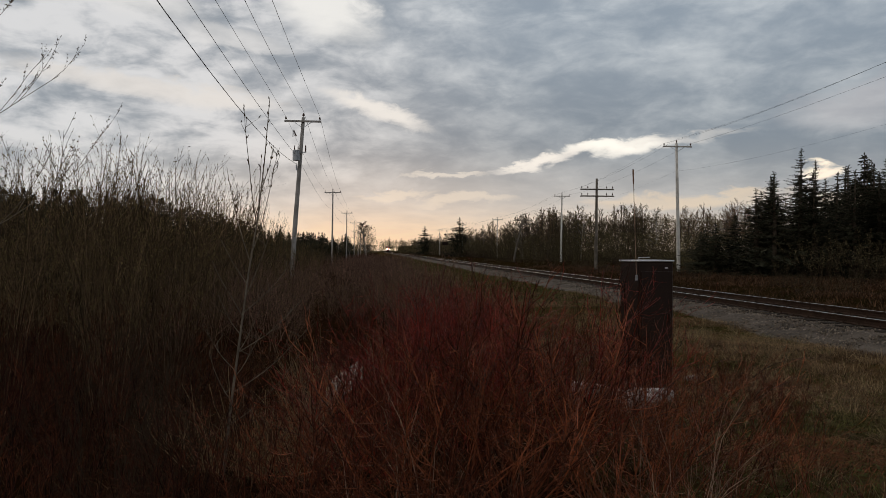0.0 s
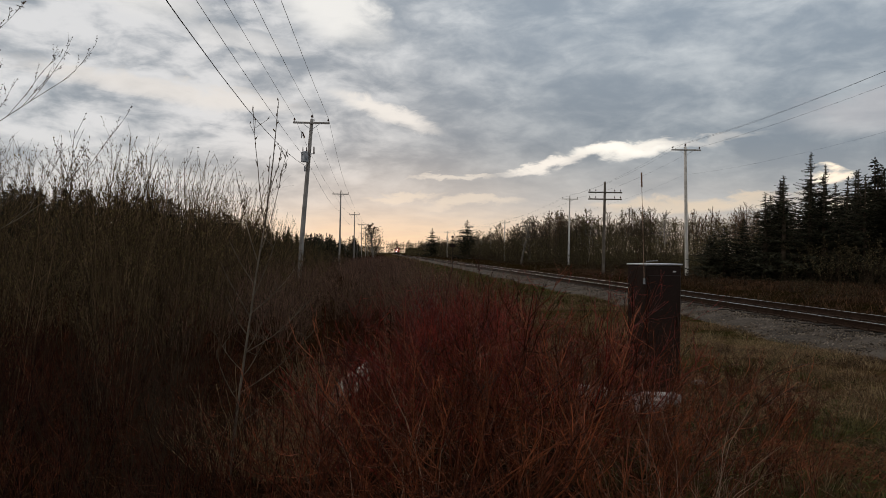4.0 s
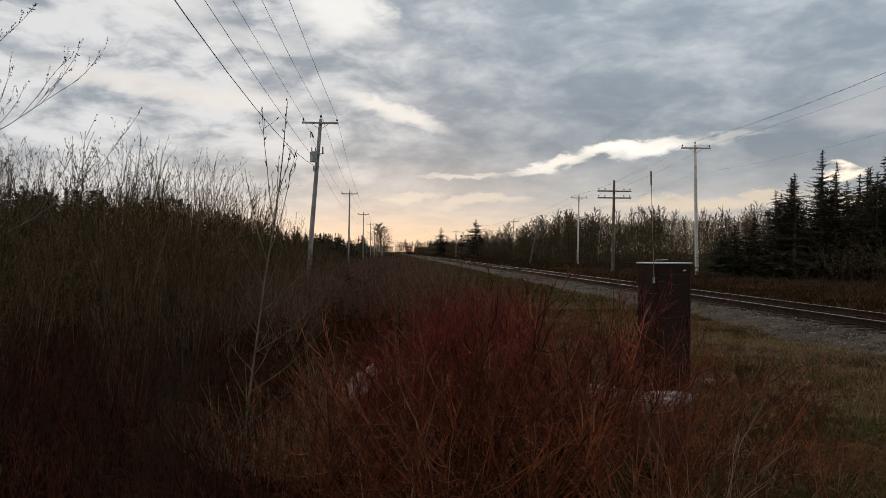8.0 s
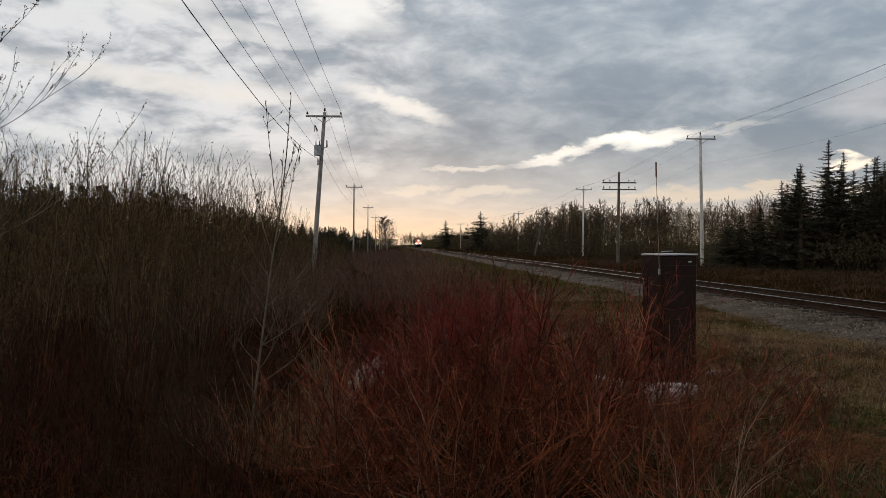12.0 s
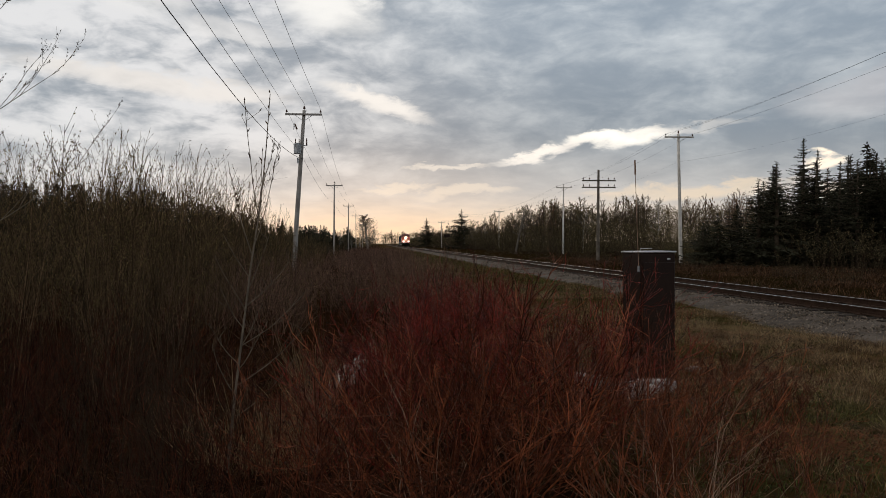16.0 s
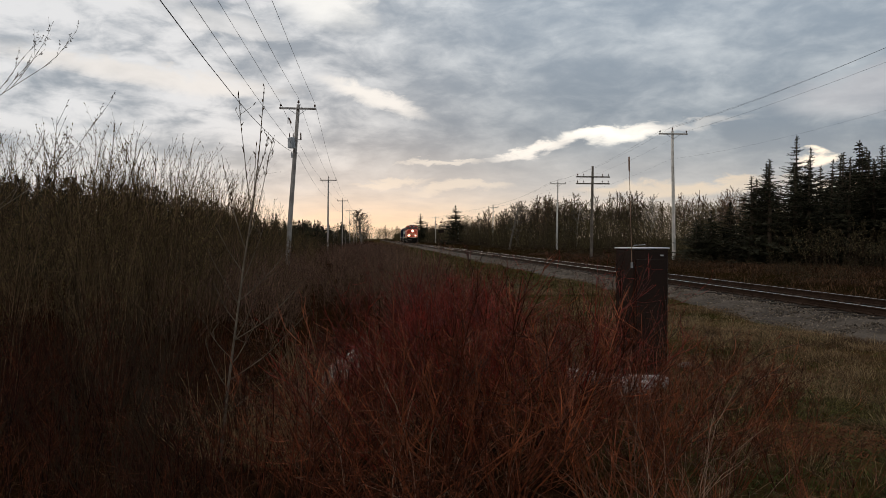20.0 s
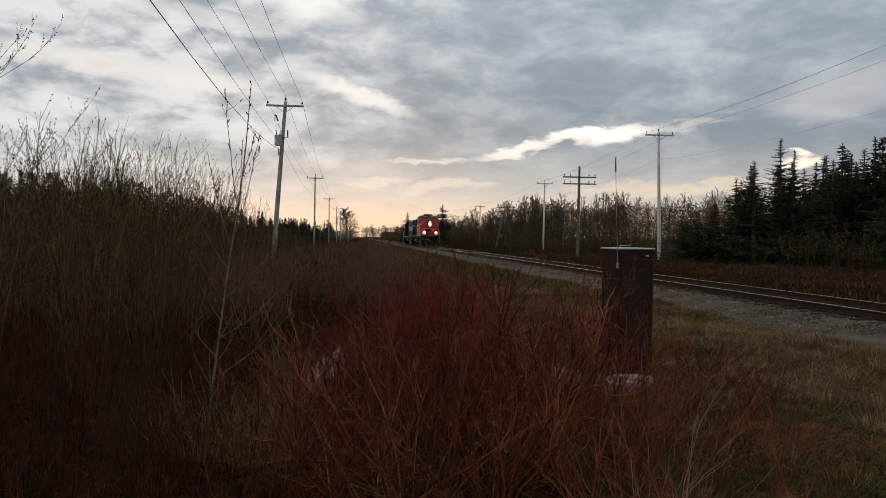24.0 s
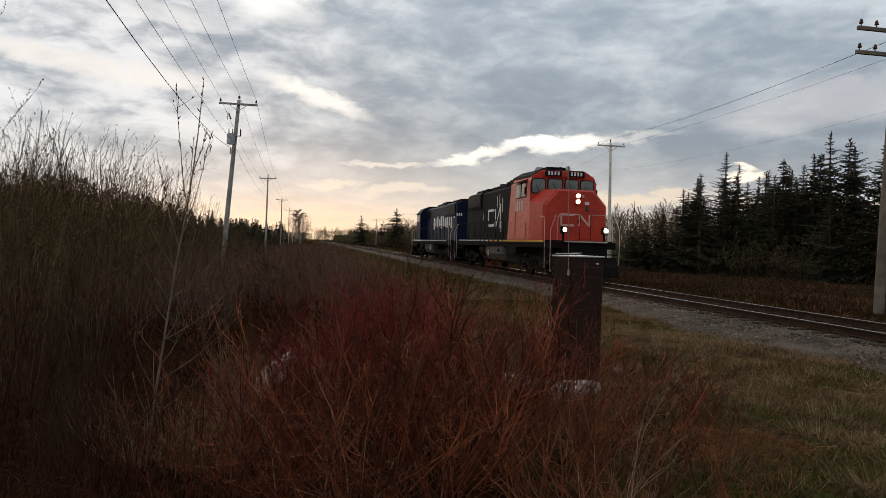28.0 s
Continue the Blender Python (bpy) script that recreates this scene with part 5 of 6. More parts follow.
# ---------- locomotives ----------
FRONT_END, SPEED, WHEEL_R = 27.02, 19.86, 0.508
RED = material("red_loco_paint", (0.50, 0.043, 0.019), (0.39, 0.031, 0.014), 1.3, 0.45, 0.0, 0.03, fine=9.0, wear=(0.27, 0.034, 0.019), spec=0.3)
BLACK = material("black_loco_paint", (0.010, 0.010, 0.010), (0.007, 0.007, 0.007), 0.9, 0.72, 0.0, 0.03, wear=(0.018, 0.016, 0.014), spec=0.05)
BLUE = material("dark_blue_loco_paint", (0.007, 0.013, 0.038), (0.005, 0.009, 0.026), 0.9, 0.60, 0.0, 0.03, wear=(0.012, 0.018, 0.042), spec=0.08)
GRIME = material("grimy_running_gear", (0.014, 0.011, 0.009), (0.008, 0.0065, 0.0055), 2.0, 0.85, 0.0, 0.3, wear=(0.022, 0.018, 0.014), spec=0.06)
WHITE = material("white_loco_paint", (0.70, 0.69, 0.66), (0.58, 0.57, 0.54), 2.0, 0.5, 0.0, 0.03)
FADED = material("faded_white_numerals", (0.68, 0.52, 0.47), (0.60, 0.40, 0.35), 2.0, 0.5, 0.0, 0.03)
PINKED = material("faded_white_on_red", (0.66, 0.40, 0.34), (0.60, 0.30, 0.25), 2.0, 0.5, 0.0, 0.03)
YELLOW = material("yellow_sill_stripe", (0.70, 0.42, 0.05), (0.58, 0.33, 0.04), 2.0, 0.5, 0.0, 0.03)
TANK = material("dusty_tank_steel", (0.105, 0.092, 0.078), (0.052, 0.044, 0.037), 1.4, 0.7, 0.0, 0.2)
GRILLE = material("dark_grille", (0.012, 0.012, 0.013), (0.008, 0.008, 0.008), 3.0, 0.6, 0.3, 0.1)
# grey-green base colour stands in for sky reflected in the windscreen
SKY_PANE = material("sky_tinted_cab_glass", (0.13, 0.165, 0.145), (0.05, 0.062, 0.056), 1.2, 0.14, 0.0, 0.0, spec=0.9)
SIDE_PANE = material("dark_side_glass", (0.020, 0.020, 0.019), (0.012, 0.012, 0.012), 1.2, 0.30, 0.0, 0.0, spec=0.25)
RAIL_PAINT = material("dulled_white_rail_paint", (0.55, 0.47, 0.42), (0.40, 0.31, 0.27), 2.0, 0.6, 0.0, 0.0)
LAMP = glowing("lit_headlamp", (1.0, 0.74, 0.42), 420.0)
BOARD = material("black_number_board", (0.012, 0.012, 0.012), (0.010, 0.010, 0.010), 3.0, 0.4, 0.0, 0.0)


def loft(sections, bm=None):
    """A solid skinned through outlines of equal length: (y, [(x, z), ...])."""
    bm = bm or bmesh.new()
    rings = [[bm.verts.new((x, y, z)) for x, z in pts] for y, pts in sections]
    n = len(rings[0])
    bm.faces.new(rings[0])
    bm.faces.new(rings[-1][::-1])
    for a, b in zip(rings, rings[1:]):
        for i in range(n):
            bm.faces.new((a[i], b[i], b[(i + 1) % n], a[(i + 1) % n]))
    bmesh.ops.recalc_face_normals(bm, faces=bm.faces[:])
    return bm


def pipe(points, r, bm=None, seg=6):
    bm = bm or bmesh.new()
    for a, b in zip(points, points[1:]):
        rod(a, b, r, r, seg, bm)
    for p in points[1:-1]:
        bmesh.ops.create_icosphere(bm, subdivisions=1, radius=r * 1.02, matrix=Matrix.Translation(p))
    return bm


def shared(name, bm, mat):
    me = bpy.data.meshes.new(name)
    bm.to_mesh(me)
    bm.free()
    me.materials.append(mat)
    return me


def wheelset_mesh():
    bm = bmesh.new()
    for s in (-1, 1):
        rod((s * 0.69, 0, 0), (s * 0.82, 0, 0), WHEEL_R, seg=28, bm=bm)
        rod((s * 0.675, 0, 0), (s * 0.70, 0, 0), WHEEL_R + 0.025, seg=28, bm=bm)
        rod((s * 0.82, 0, 0), (s * 0.87, 0, 0), 0.17, 0.14, 14, bm)
        for k in range(6):
            a = k * math.pi / 3
            rod((s * 0.82, 0.3 * math.cos(a), 0.3 * math.sin(a)), (s * 0.828, 0.3 * math.cos(a), 0.3 * math.sin(a)), 0.055, seg=8, bm=bm)
    rod((-0.95, 0, 0), (0.95, 0, 0), 0.09, seg=12, bm=bm)
    return shared("wheelset", bm, GRIME)


WHEELSET = wheelset_mesh()


def tube_ring(x, y0, y1, z, r0, r1):
    """A short open tube along y with a wall of its own."""
    bm, n = bmesh.new(), 20
    rings = [[bm.verts.new((x + r * math.cos(2 * math.pi * i / n), y, z + r * math.sin(2 * math.pi * i / n))) for i in range(n)] for r, y in ((r0, y0), (r1, y0), (r1, y1), (r0, y1))]
    for a, b in zip(rings, rings[1:] + rings[:1]):
        for i in range(n):
            bm.faces.new((a[i], b[i], b[(i + 1) % n], a[(i + 1) % n]))
    bmesh.ops.recalc_face_normals(bm, faces=bm.faces[:])
    return bm


def truck(loco, y):
    """A two-axle truck with side frames, springs, journal boxes and brake gear."""
    t = part("truck", box((1.5, 0.5, 0.34), (0, 0, 0.62), 0.03), loco, "grimy cast-steel two-axle truck", pose(0, y, 0), GRIME)
    for s in (-1, 1):
        out = [(-1.95, 0.62), (-1.95, 0.80), (-1.0, 0.86), (-0.75, 0.98), (0.75, 0.98), (1.0, 0.86), (1.95, 0.80), (1.95, 0.62), (1.1, 0.58), (0.8, 0.36), (-0.8, 0.36), (-1.1, 0.58)]
        part("side_frame", prism(out, s * 1.03 - 0.06, s * 1.03 + 0.06), t, mat=GRIME)
        for d in (-1.37, 1.37):
            part("journal_box", box((0.20, 0.30, 0.30), (s * 1.08, d, WHEEL_R), 0.03), t, mat=GRIME)
        for d in (-0.45, 0.0, 0.45):
            part("spring", rod((s * 1.12, d, 0.46), (s * 1.12, d, 0.78), 0.10, seg=10), t, mat=GRIME)
        part("brake_cylinder", rod((s * 1.14, 0.75, 0.95), (s * 1.14, 1.25, 0.95), 0.11, seg=10), t, mat=GRIME)
        for d in (-1.9, 1.9):
            part("sand_pipe", rod((s * 0.9, d * 1.06, 1.1), (s * 0.78, d * 1.03, 0.16), 0.022, seg=6), t, mat=GRIME)
    return [part("wheelset", WHEELSET, t, m=pose(0, d, WHEEL_R)) for d in (-1.37, 1.37)]


def bars(parent, name, at, count, size, mat, along=(1, 0, 0), face=(0, -1, 0), gap=0.4):
    """Plain bars in place of characters that stand side by side along a surface."""
    along = Vector(along)
    for i in range(count):
        p = Vector(at) + along * (size[0] * (1 + gap) * (i - (count - 1) / 2))
        s = (size[0], 0.006, size[1]) if abs(face[1]) > 0.5 else (0.006, size[0], size[1])
        part(name, box(s, p, 0.0), parent, mat=mat)


def running_gear(l, length, sill, stripe_front, tank):
    """Frame, fuel tank, trucks, pilots, couplers, steps and handrails that both engines share. Returns the wheelsets."""
    hw = 1.52
    f = part("underframe", box((2 * hw - 0.1, length - 0.3, 0.30), (0, length / 2, sill - 0.19), 0.02), l, mat=GRIME)
    part("deck", box((2 * hw, length - 1.3, 0.05), (0, length / 2, sill - 0.02), 0.008), l, mat=GRIME)
    for s in (-1, 1):
        part("sill_stripe", box((0.012, 6.2, 0.085), (s * (hw + 0.005), 0.9 + 3.1, sill - 0.05)), l, "yellow stripe" if stripe_front is YELLOW else "white stripe", mat=stripe_front)
        for k in range(11):
            y = 7.6 + k * (length - 8.6) / 11
            part("sill_dash", box((0.012, 0.55, 0.075), (s * (hw + 0.005), y, sill - 0.05)), l, "pale reflective dash", mat=WHITE if stripe_front is not YELLOW else YELLOW if k < 3 else WHITE)
        part("side_sill", box((0.08, length - 1.4, 0.16), (s * (hw - 0.05), length / 2, sill - 0.12), 0.01), l, mat=GRIME)
        part("air_reservoir", rod((s * 1.15, 11.6, 1.15), (s * 1.15, 13.0, 1.15), 0.19, seg=14), l, mat=GRIME)
        part("battery_box", box((0.5, 1.5, 0.42), (s * 1.2, 5.9, 1.22), 0.02), l, mat=GRIME)
    out = [(-0.55, 0.42), (0.55, 0.42), (1.25, 0.62), (1.42, 0.95), (1.38, 1.36), (-1.38, 1.36), (-1.42, 0.95), (-1.25, 0.62)]
    ft = part("fuel_tank", loft([(tank[0], [(x * 0.92, 0.5 + (z - 0.5) * 0.95) for x, z in out]), (tank[0] + 0.12, out), (tank[1] - 0.12, out), (tank[1], [(x * 0.92, 0.5 + (z - 0.5) * 0.95) for x, z in out])]),
              l, "dusty grey steel fuel tank", mat=TANK)
    for s in (-1, 1):
        part("filler_cap", rod((s * 1.36, tank[0] + 1.0, 1.1), (s * 1.47, tank[0] + 1.0, 1.16), 0.07, seg=10), ft, mat=GRIME)
        part("sight_gauge", box((0.03, 0.12, 0.3), (s * 1.43, tank[1] - 0.8, 0.98), 0.0), ft, mat=WHITE)
    wheels = truck(l, 3.35) + truck(l, length - 3.35)
    for end, d in ((0.0, -1), (length, 1)):
        # end plate, plough, coupler, hoses
        part("end_plate", box((1.96, 0.12, 0.72), (0, end - d * 0.06, sill - 0.36), 0.015), l, mat=BLACK)
        part("anticlimber", box((1.96, 0.16, 0.10), (0, end + d * 0.02, sill - 0.07), 0.015), l, mat=BLACK)
        part("end_stripe", box((1.90, 0.012, 0.055), (0, end + d * 0.106, sill - 0.045)), l, "pale stripe along the end", mat=RAIL_PAINT)
        pl = [(0, 1.02), (d * 0.30, 0.60), (d * 0.42, 0.17), (d * 0.30, 0.17), (0.0, 0.5)]
        bm = bmesh.new()
        for s in (-1, 1):
            a = [bm.verts.new((0, end + d * 0.02 + y + (d * 0.22 if z < 0.9 else 0), z)) for y, z in pl]
            b = [bm.verts.new((s * 1.45, end - d * 0.12 + y, z)) for y, z in pl]
            for i in range(5):
                bm.faces.new((a[i], a[(i + 1) % 5], b[(i + 1) % 5], b[i]))
            bm.faces.new(b)
        bmesh.ops.recalc_face_normals(bm, faces=bm.faces[:])
        part("snow_plough", bm, l, "dark steel snow plough", mat=GRIME)
        c = part("coupler", box((0.22, 0.55, 0.26), (0, end + d * 0.30, 0.88), 0.03), l, mat=GRIME)
        part("knuckle", box((0.36, 0.26, 0.30), (0.03, end + d * 0.62, 0.88), 0.06), c, mat=GRIME)
        part("uncoupling_lever", pipe([(-1.35, end + d * 0.16, 1.15), (-0.35, end + d * 0.2, 1.15), (-0.2, end + d * 0.3, 1.0)], 0.016), l, mat=WHITE)
        for hx in (-0.62, -0.45, 0.45, 0.62):
            part("air_hose", pipe([(hx, end + d * 0.05, 1.2), (hx * 1.03, end + d * 0.22, 1.0), (hx * 0.9, end + d * 0.26, 0.62)], 0.024), l, mat=GRILLE)
        for s in (-1, 1):
            # corner steps
            for z in (0.42, 0.78, 1.14):
                part("step", box((0.52, 0.62, 0.035), (s * 1.26, end - d * 0.36, z), 0.004), l, mat=GRIME)
                part("step_edge", box((0.50, 0.014, 0.05), (s * 1.26, end - d * 0.04, z), 0.0), l, "white step edge", mat=WHITE if z < 0.5 else GRIME)
            part("step_side", box((0.03, 0.66, 1.2), (s * 1.00, end - d * 0.36, 1.04), 0.004), l, mat=GRIME)
            part("corner_grab_iron", pipe([(s * 1.50, end - d * 0.06, 0.48), (s * 1.54, end + d * 0.02, 0.9), (s * 1.54, end + d * 0.02, sill + 0.45), (s * 1.30, end - d * 0.04, sill + 1.08)], 0.014), l,
                 "dulled white grab iron", mat=RAIL_PAINT)
            part("side_grab_iron", pipe([(s * 1.53, end - d * 0.70, 0.52), (s * 1.54, end - d * 0.72, sill + 0.35), (s * 1.53, end - d * 0.90, sill + 1.02), (s * 1.53, end - d * 1.4, sill + 1.02)], 0.014), l,
                 "dulled white grab iron", mat=RAIL_PAINT)
            part("end_rail", pipe([(s * 0.24, end - d * 0.02, sill + 1.10), (s * 1.12, end - d * 0.02, sill + 1.10), (s * 1.22, end - d * 0.02, sill + 0.98), (s * 1.24, end - d * 0.02, sill)], 0.014), l,
                 "dulled white handrail across the end", mat=RAIL_PAINT if d < 0 else GRIME)
            part("end_post", pipe([(s * 0.24, end - d * 0.02, sill), (s * 0.24, end - d * 0.02, sill + 1.10)], 0.014), l, "dark rail post", mat=GRIME)
    return wheels


def side_rails(l, y0, y1, sill, mat):
    stanchion = shared("stanchion", rod((0, 0, 0), (0, 0, 1.04), 0.020, seg=6), mat)
    for s in (-1, 1):
        part("handrail", pipe([(s * 1.49, y0, sill + 1.03), (s * 1.49, y1, sill + 1.03)], 0.019), l, mat=mat)
        n = max(2, int((y1 - y0) / 1.45))
        for i in range(n + 1):
            part("stanchion", stanchion, l, m=pose(s * 1.49, y0 + (y1 - y0) * i / n, sill))


def long_hood(l, y0, y1, sill, top, paint, hw=0.90):
    """Engine hood with doors, grilles, radiator section, fans and exhaust."""
    r = 0.14
    out = [(-hw, sill), (hw, sill), (hw, top - r), (hw - r, top), (-hw + r, top), (-hw, top - r)]
    part("hood", loft([(y0, out), (y1, out)]), l, mat=paint)
    door = shared("hood_door", box((0.022, 0.60, 1.55), (0, 0, 0), 0.008), paint)
    latch = shared("latch", box((0.03, 0.05, 0.12), (0, 0, 0), 0.004), paint)
    n = int((y1 - y0 - 4.4) / 0.66)
    for s in (-1, 1):
        for i in range(n):
            d = part("hood_door", door, l, m=pose(s * (hw + 0.008), y0 + 0.75 + i * 0.66, sill + 1.02))
            part("latch", latch, d, m=pose(s * 0.012, 0.22 if i % 2 else -0.22, 0.1))
    # radiator section
    ry0, ry1 = y1 - 3.9, y1 - 0.45
    flare = [(-hw - 0.02, top - 1.05), (hw + 0.02, top - 1.05), (hw + 0.08, top - 0.85), (hw + 0.08, top - 0.10), (hw - 0.1, top + 0.05), (-hw + 0.1, top + 0.05), (-hw - 0.08, top - 0.10), (-hw - 0.08, top - 0.85)]
    rad = part("radiator_housing", loft([(ry0, flare), (ry1, flare)]), l, mat=paint)
    slat = shared("slat", box((0.03, 3.1, 0.035), (0, 0, 0), 0.0), GRILLE)
    for s in (-1, 1):
        part("radiator_grille", box((0.012, 3.2, 0.62), (s * (hw + 0.084), (ry0 + ry1) / 2, top - 0.475)), rad, mat=GRILLE)
        for k in range(7):
            part("slat", slat, rad, m=pose(s * (hw + 0.095), (ry0 + ry1) / 2, top - 0.74 + k * 0.088))
        # intake grille behind the cab
        g = part("intake_grille", box((0.012, 1.5, 0.62), (s * (hw + 0.012), y0 + 1.2, top - 0.55)), l, mat=GRILLE)
        for k in range(6):
            part("louvre", box((0.03, 1.45, 0.03), (s * (hw + 0.022), y0 + 1.2, top - 0.80 + k * 0.1)), g, mat=GRILLE)
    # roof gear
    for k in range(3):
        fan = part("radiator_fan", rod((0, ry0 + 0.6 + k * 1.15, top + 0.06), (0, ry0 + 0.6 + k * 1.15, top + 0.26), 0.52, 0.50, 20), l, mat=GRILLE)
        part("fan_guard", rod((0, ry0 + 0.6 + k * 1.15, top + 0.26), (0, ry0 + 0.6 + k * 1.15, top + 0.30), 0.53, 0.42, 20), fan, mat=paint)
    part("dynamic_brake_hatch", box((1.5, 3.3, 0.22), (0, (y0 + y1) / 2 - 0.6, top + 0.08), 0.06), l, mat=paint)
    for k in (-0.7, 0.7):
        part("brake_fan", rod((0, (y0 + y1) / 2 - 0.6 + k, top + 0.16), (0, (y0 + y1) / 2 - 0.6 + k, top + 0.36), 0.50, 0.48, 20), l, mat=GRILLE)
    part("exhaust_stack", box((0.45, 0.75, 0.24), (0, y0 + 3.1, top + 0.10), 0.03), l, mat=GRIME)
    part("lifting_lug", box((0.08, 0.2, 0.12), (0.5, y1 - 0.2, top + 0.03), 0.01), l, mat=paint)


def rounded_plate(w, h, depth, r, y=0.0):
    """A plate that faces along y, with round corners."""
    out = []
    for cx, cz, a0 in ((1, -1, -90), (1, 1, 0), (-1, 1, 90), (-1, -1, 180)):
        out += [(cx * (w / 2 - r) + r * math.cos(radians(a0 + k * 22.5)), cz * (h / 2 - r) + r * math.sin(radians(a0 + k * 22.5))) for k in range(5)]
    return loft([(y - depth / 2, out), (y + depth / 2, out)])


def window(parent, x, y, z, w, h, face, tilt=0.0):
    """A framed pane set on a wall; face: 'front' looks to -y, 'side' to the given sign of x."""
    if face == "front":
        turn = Matrix.Rotation(radians(tilt), 4, "X")
        f = part("window_frame", rounded_plate(w + 0.085, h + 0.085, 0.05, 0.12), parent, "black rubber window frame", Matrix.Translation((x, y, z)) @ turn, GRILLE)
        part("pane", rounded_plate(w, h, 0.02, 0.09, -0.022), f, "dark pane with reflected sky in its colour", mat=SKY_PANE)
        part("wiper", rod((0.1 * w, -0.045, -h / 2), (-0.25 * w, -0.045, h * 0.18), 0.008, seg=5), f, mat=GRILLE)
    else:
        f = part("window_frame", box((0.05, w + 0.10, h + 0.10), (x, y, z), 0.015), parent, "black rubber window frame", mat=GRILLE)
        part("pane", box((0.02, w, h), (x + face * 0.020, y, z), 0.004), f, "dark pane", mat=SIDE_PANE)


def lead_locomotive():
    L_, SILL = 19.2, 1.70
    l = thing("locomotive", "red and black diesel locomotive with a wide cab and lit headlights", "locomotive", group="coupled engines")
    wheels = running_gear(l, L_, SILL, YELLOW, (7.3, 11.2))
    side_rails(l, 5.6, 18.3, SILL, GRIME)
    # nose: broad, with sloping shoulders
    def nose(hw, top, sh, fl):
        return [(-hw, SILL), (hw, SILL), (hw, sh), (hw - fl, top), (-hw + fl, top), (-hw, sh)]
    part("nose", loft([(1.15, nose(1.36, 3.86, 3.20, 0.60)), (1.26, nose(1.47, 3.94, 3.26, 0.60)), (2.72, nose(1.60, 4.02, 3.42, 0.55))]), l, "broad red nose with sloped shoulders", mat=RED)
    d = part("nose_door", box((0.66, 0.03, 1.72), (0.36, 1.135, 2.62), 0.015), l, mat=RED)
    part("door_handle", box((0.05, 0.05, 0.14), (0.12, 1.10, 2.55), 0.01), d, mat=GRILLE)
    for z in (2.0, 2.6, 3.2):
        part("hinge", rod((0.68, 1.115, z), (0.68, 1.115, z + 0.14), 0.02, seg=6), d, mat=RED)
    # cab
    def cabring(zt):
        return [(-1.60, SILL), (1.60, SILL), (1.60, 4.33 + zt), (1.48, 4.63 + zt), (1.0, 4.90 + zt), (-1.0, 4.90 + zt), (-1.48, 4.63 + zt), (-1.60, 4.33 + zt)]
    cab = part("cab", loft([(2.70, cabring(0.02)), (5.50, cabring(0.06))]), l, "red cab", mat=RED)
    # rear of the cab paint: slanted red panel over the walkway equipment box
    part("side_locker", prism([(5.50, SILL), (6.25, SILL), (5.75, 4.4), (5.50, 4.4)], -1.57, 1.57), l, mat=RED)
    roof = part("cab_roof", loft([(2.82, [(-1.53, 4.60), (1.53, 4.60), (1.50, 4.68), (1.02, 4.95), (-1.02, 4.95), (-1.50, 4.68)]),
                                  (5.70, [(-1.55, 4.64), (1.55, 4.64), (1.52, 4.73), (1.03, 5.02), (-1.03, 5.02), (-1.52, 4.73)])]), l, "dark cab roof", mat=BLACK)
    part("brow", box((2.05, 0.10, 0.30), (0, 2.64, 4.74), 0.03), l, "red band over the windscreen", mat=RED)
    for x, w, h, z in ((-1.21, 0.60, 0.62, 4.17), (-0.42, 0.64, 0.45, 4.27), (0.38, 0.60, 0.45, 4.27), (1.13, 0.60, 0.56, 4.20)):
        window(l, x, 2.685, z, w, h, "front")
    for s in (-1, 1):
        window(l, s * 1.60, 3.55, 4.02, 0.62, 0.62, s)
        window(l, s * 1.60, 4.40, 4.02, 0.72, 0.62, s)
        part("sliding_sash", box((0.012, 0.26, 0.56), (s * 1.636, 4.12, 4.02), 0.0), l, "pale sliding sash", mat=RAIL_PAINT)
        part("sunshade", box((0.26, 1.7, 0.03), (s * 1.70, 4.0, 4.44), 0.006, turn=Matrix.Rotation(radians(s * 20), 4, "Y")), l, "dark metal sunshade", mat=BLACK)
        part("mirror", box((0.05, 0.14, 0.34), (s * 1.74, 2.98, 3.95), 0.01), l, mat=GRILLE)
        cd = part("cab_door", box((0.025, 0.62, 1.95), (s * 1.608, 5.12, 2.72), 0.01), l, mat=RED)
        part("door_handle", box((0.05, 0.12, 0.05), (s * 1.635, 5.32, 2.65), 0.008), cd, mat=STEEL)
        part("kick_panel", box((0.02, 1.2, 0.75), (s * 1.607, 3.8, 2.15), 0.008), l, mat=RED)
        bars(l, "number_bar", (s * 1.612, 4.35, 3.30), 4, (0.24, 0.48), FADED, (0, 1, 0), (s, 0, 0), 0.45)
    # number boards, headlights, ditch lights
    for x in (-0.55, 0.55):
        nb = part("number_board", box((0.80, 0.06, 0.26), (x, 2.56, 4.76), 0.02), l, "black number board", mat=BOARD)
        bars(nb, "number_bar", (x, 2.526, 4.76), 4, (0.085, 0.17), WHITE, (1, 0, 0), (0, -1, 0), 0.8)
    hl = part("headlight_housing", box((0.30, 0.10, 0.56), (0.05, 1.12, 3.54), 0.04), l, mat=RED)
    for z in (3.67, 3.41):
        part("headlamp", rod((0.05, 1.075, z), (0.05, 1.045, z), 0.082, seg=20), hl, "lit warm white headlamp", mat=LAMP)
        part("lamp_hood", tube_ring(0.05, 1.08, 0.99, z, 0.087, 0.103), hl, "black lamp rim", mat=BLACK)
    for s in (-1, 1):
        dl = part("ditch_light", box((0.26, 0.16, 0.30), (s * 0.92, 0.14, 2.14), 0.03), l, mat=BLACK)
        part("ditch_lamp", rod((s * 0.92, 0.06, 2.15), (s * 0.92, 0.035, 2.15), 0.085, seg=20), dl, "lit warm white ditch lamp", mat=LAMP)
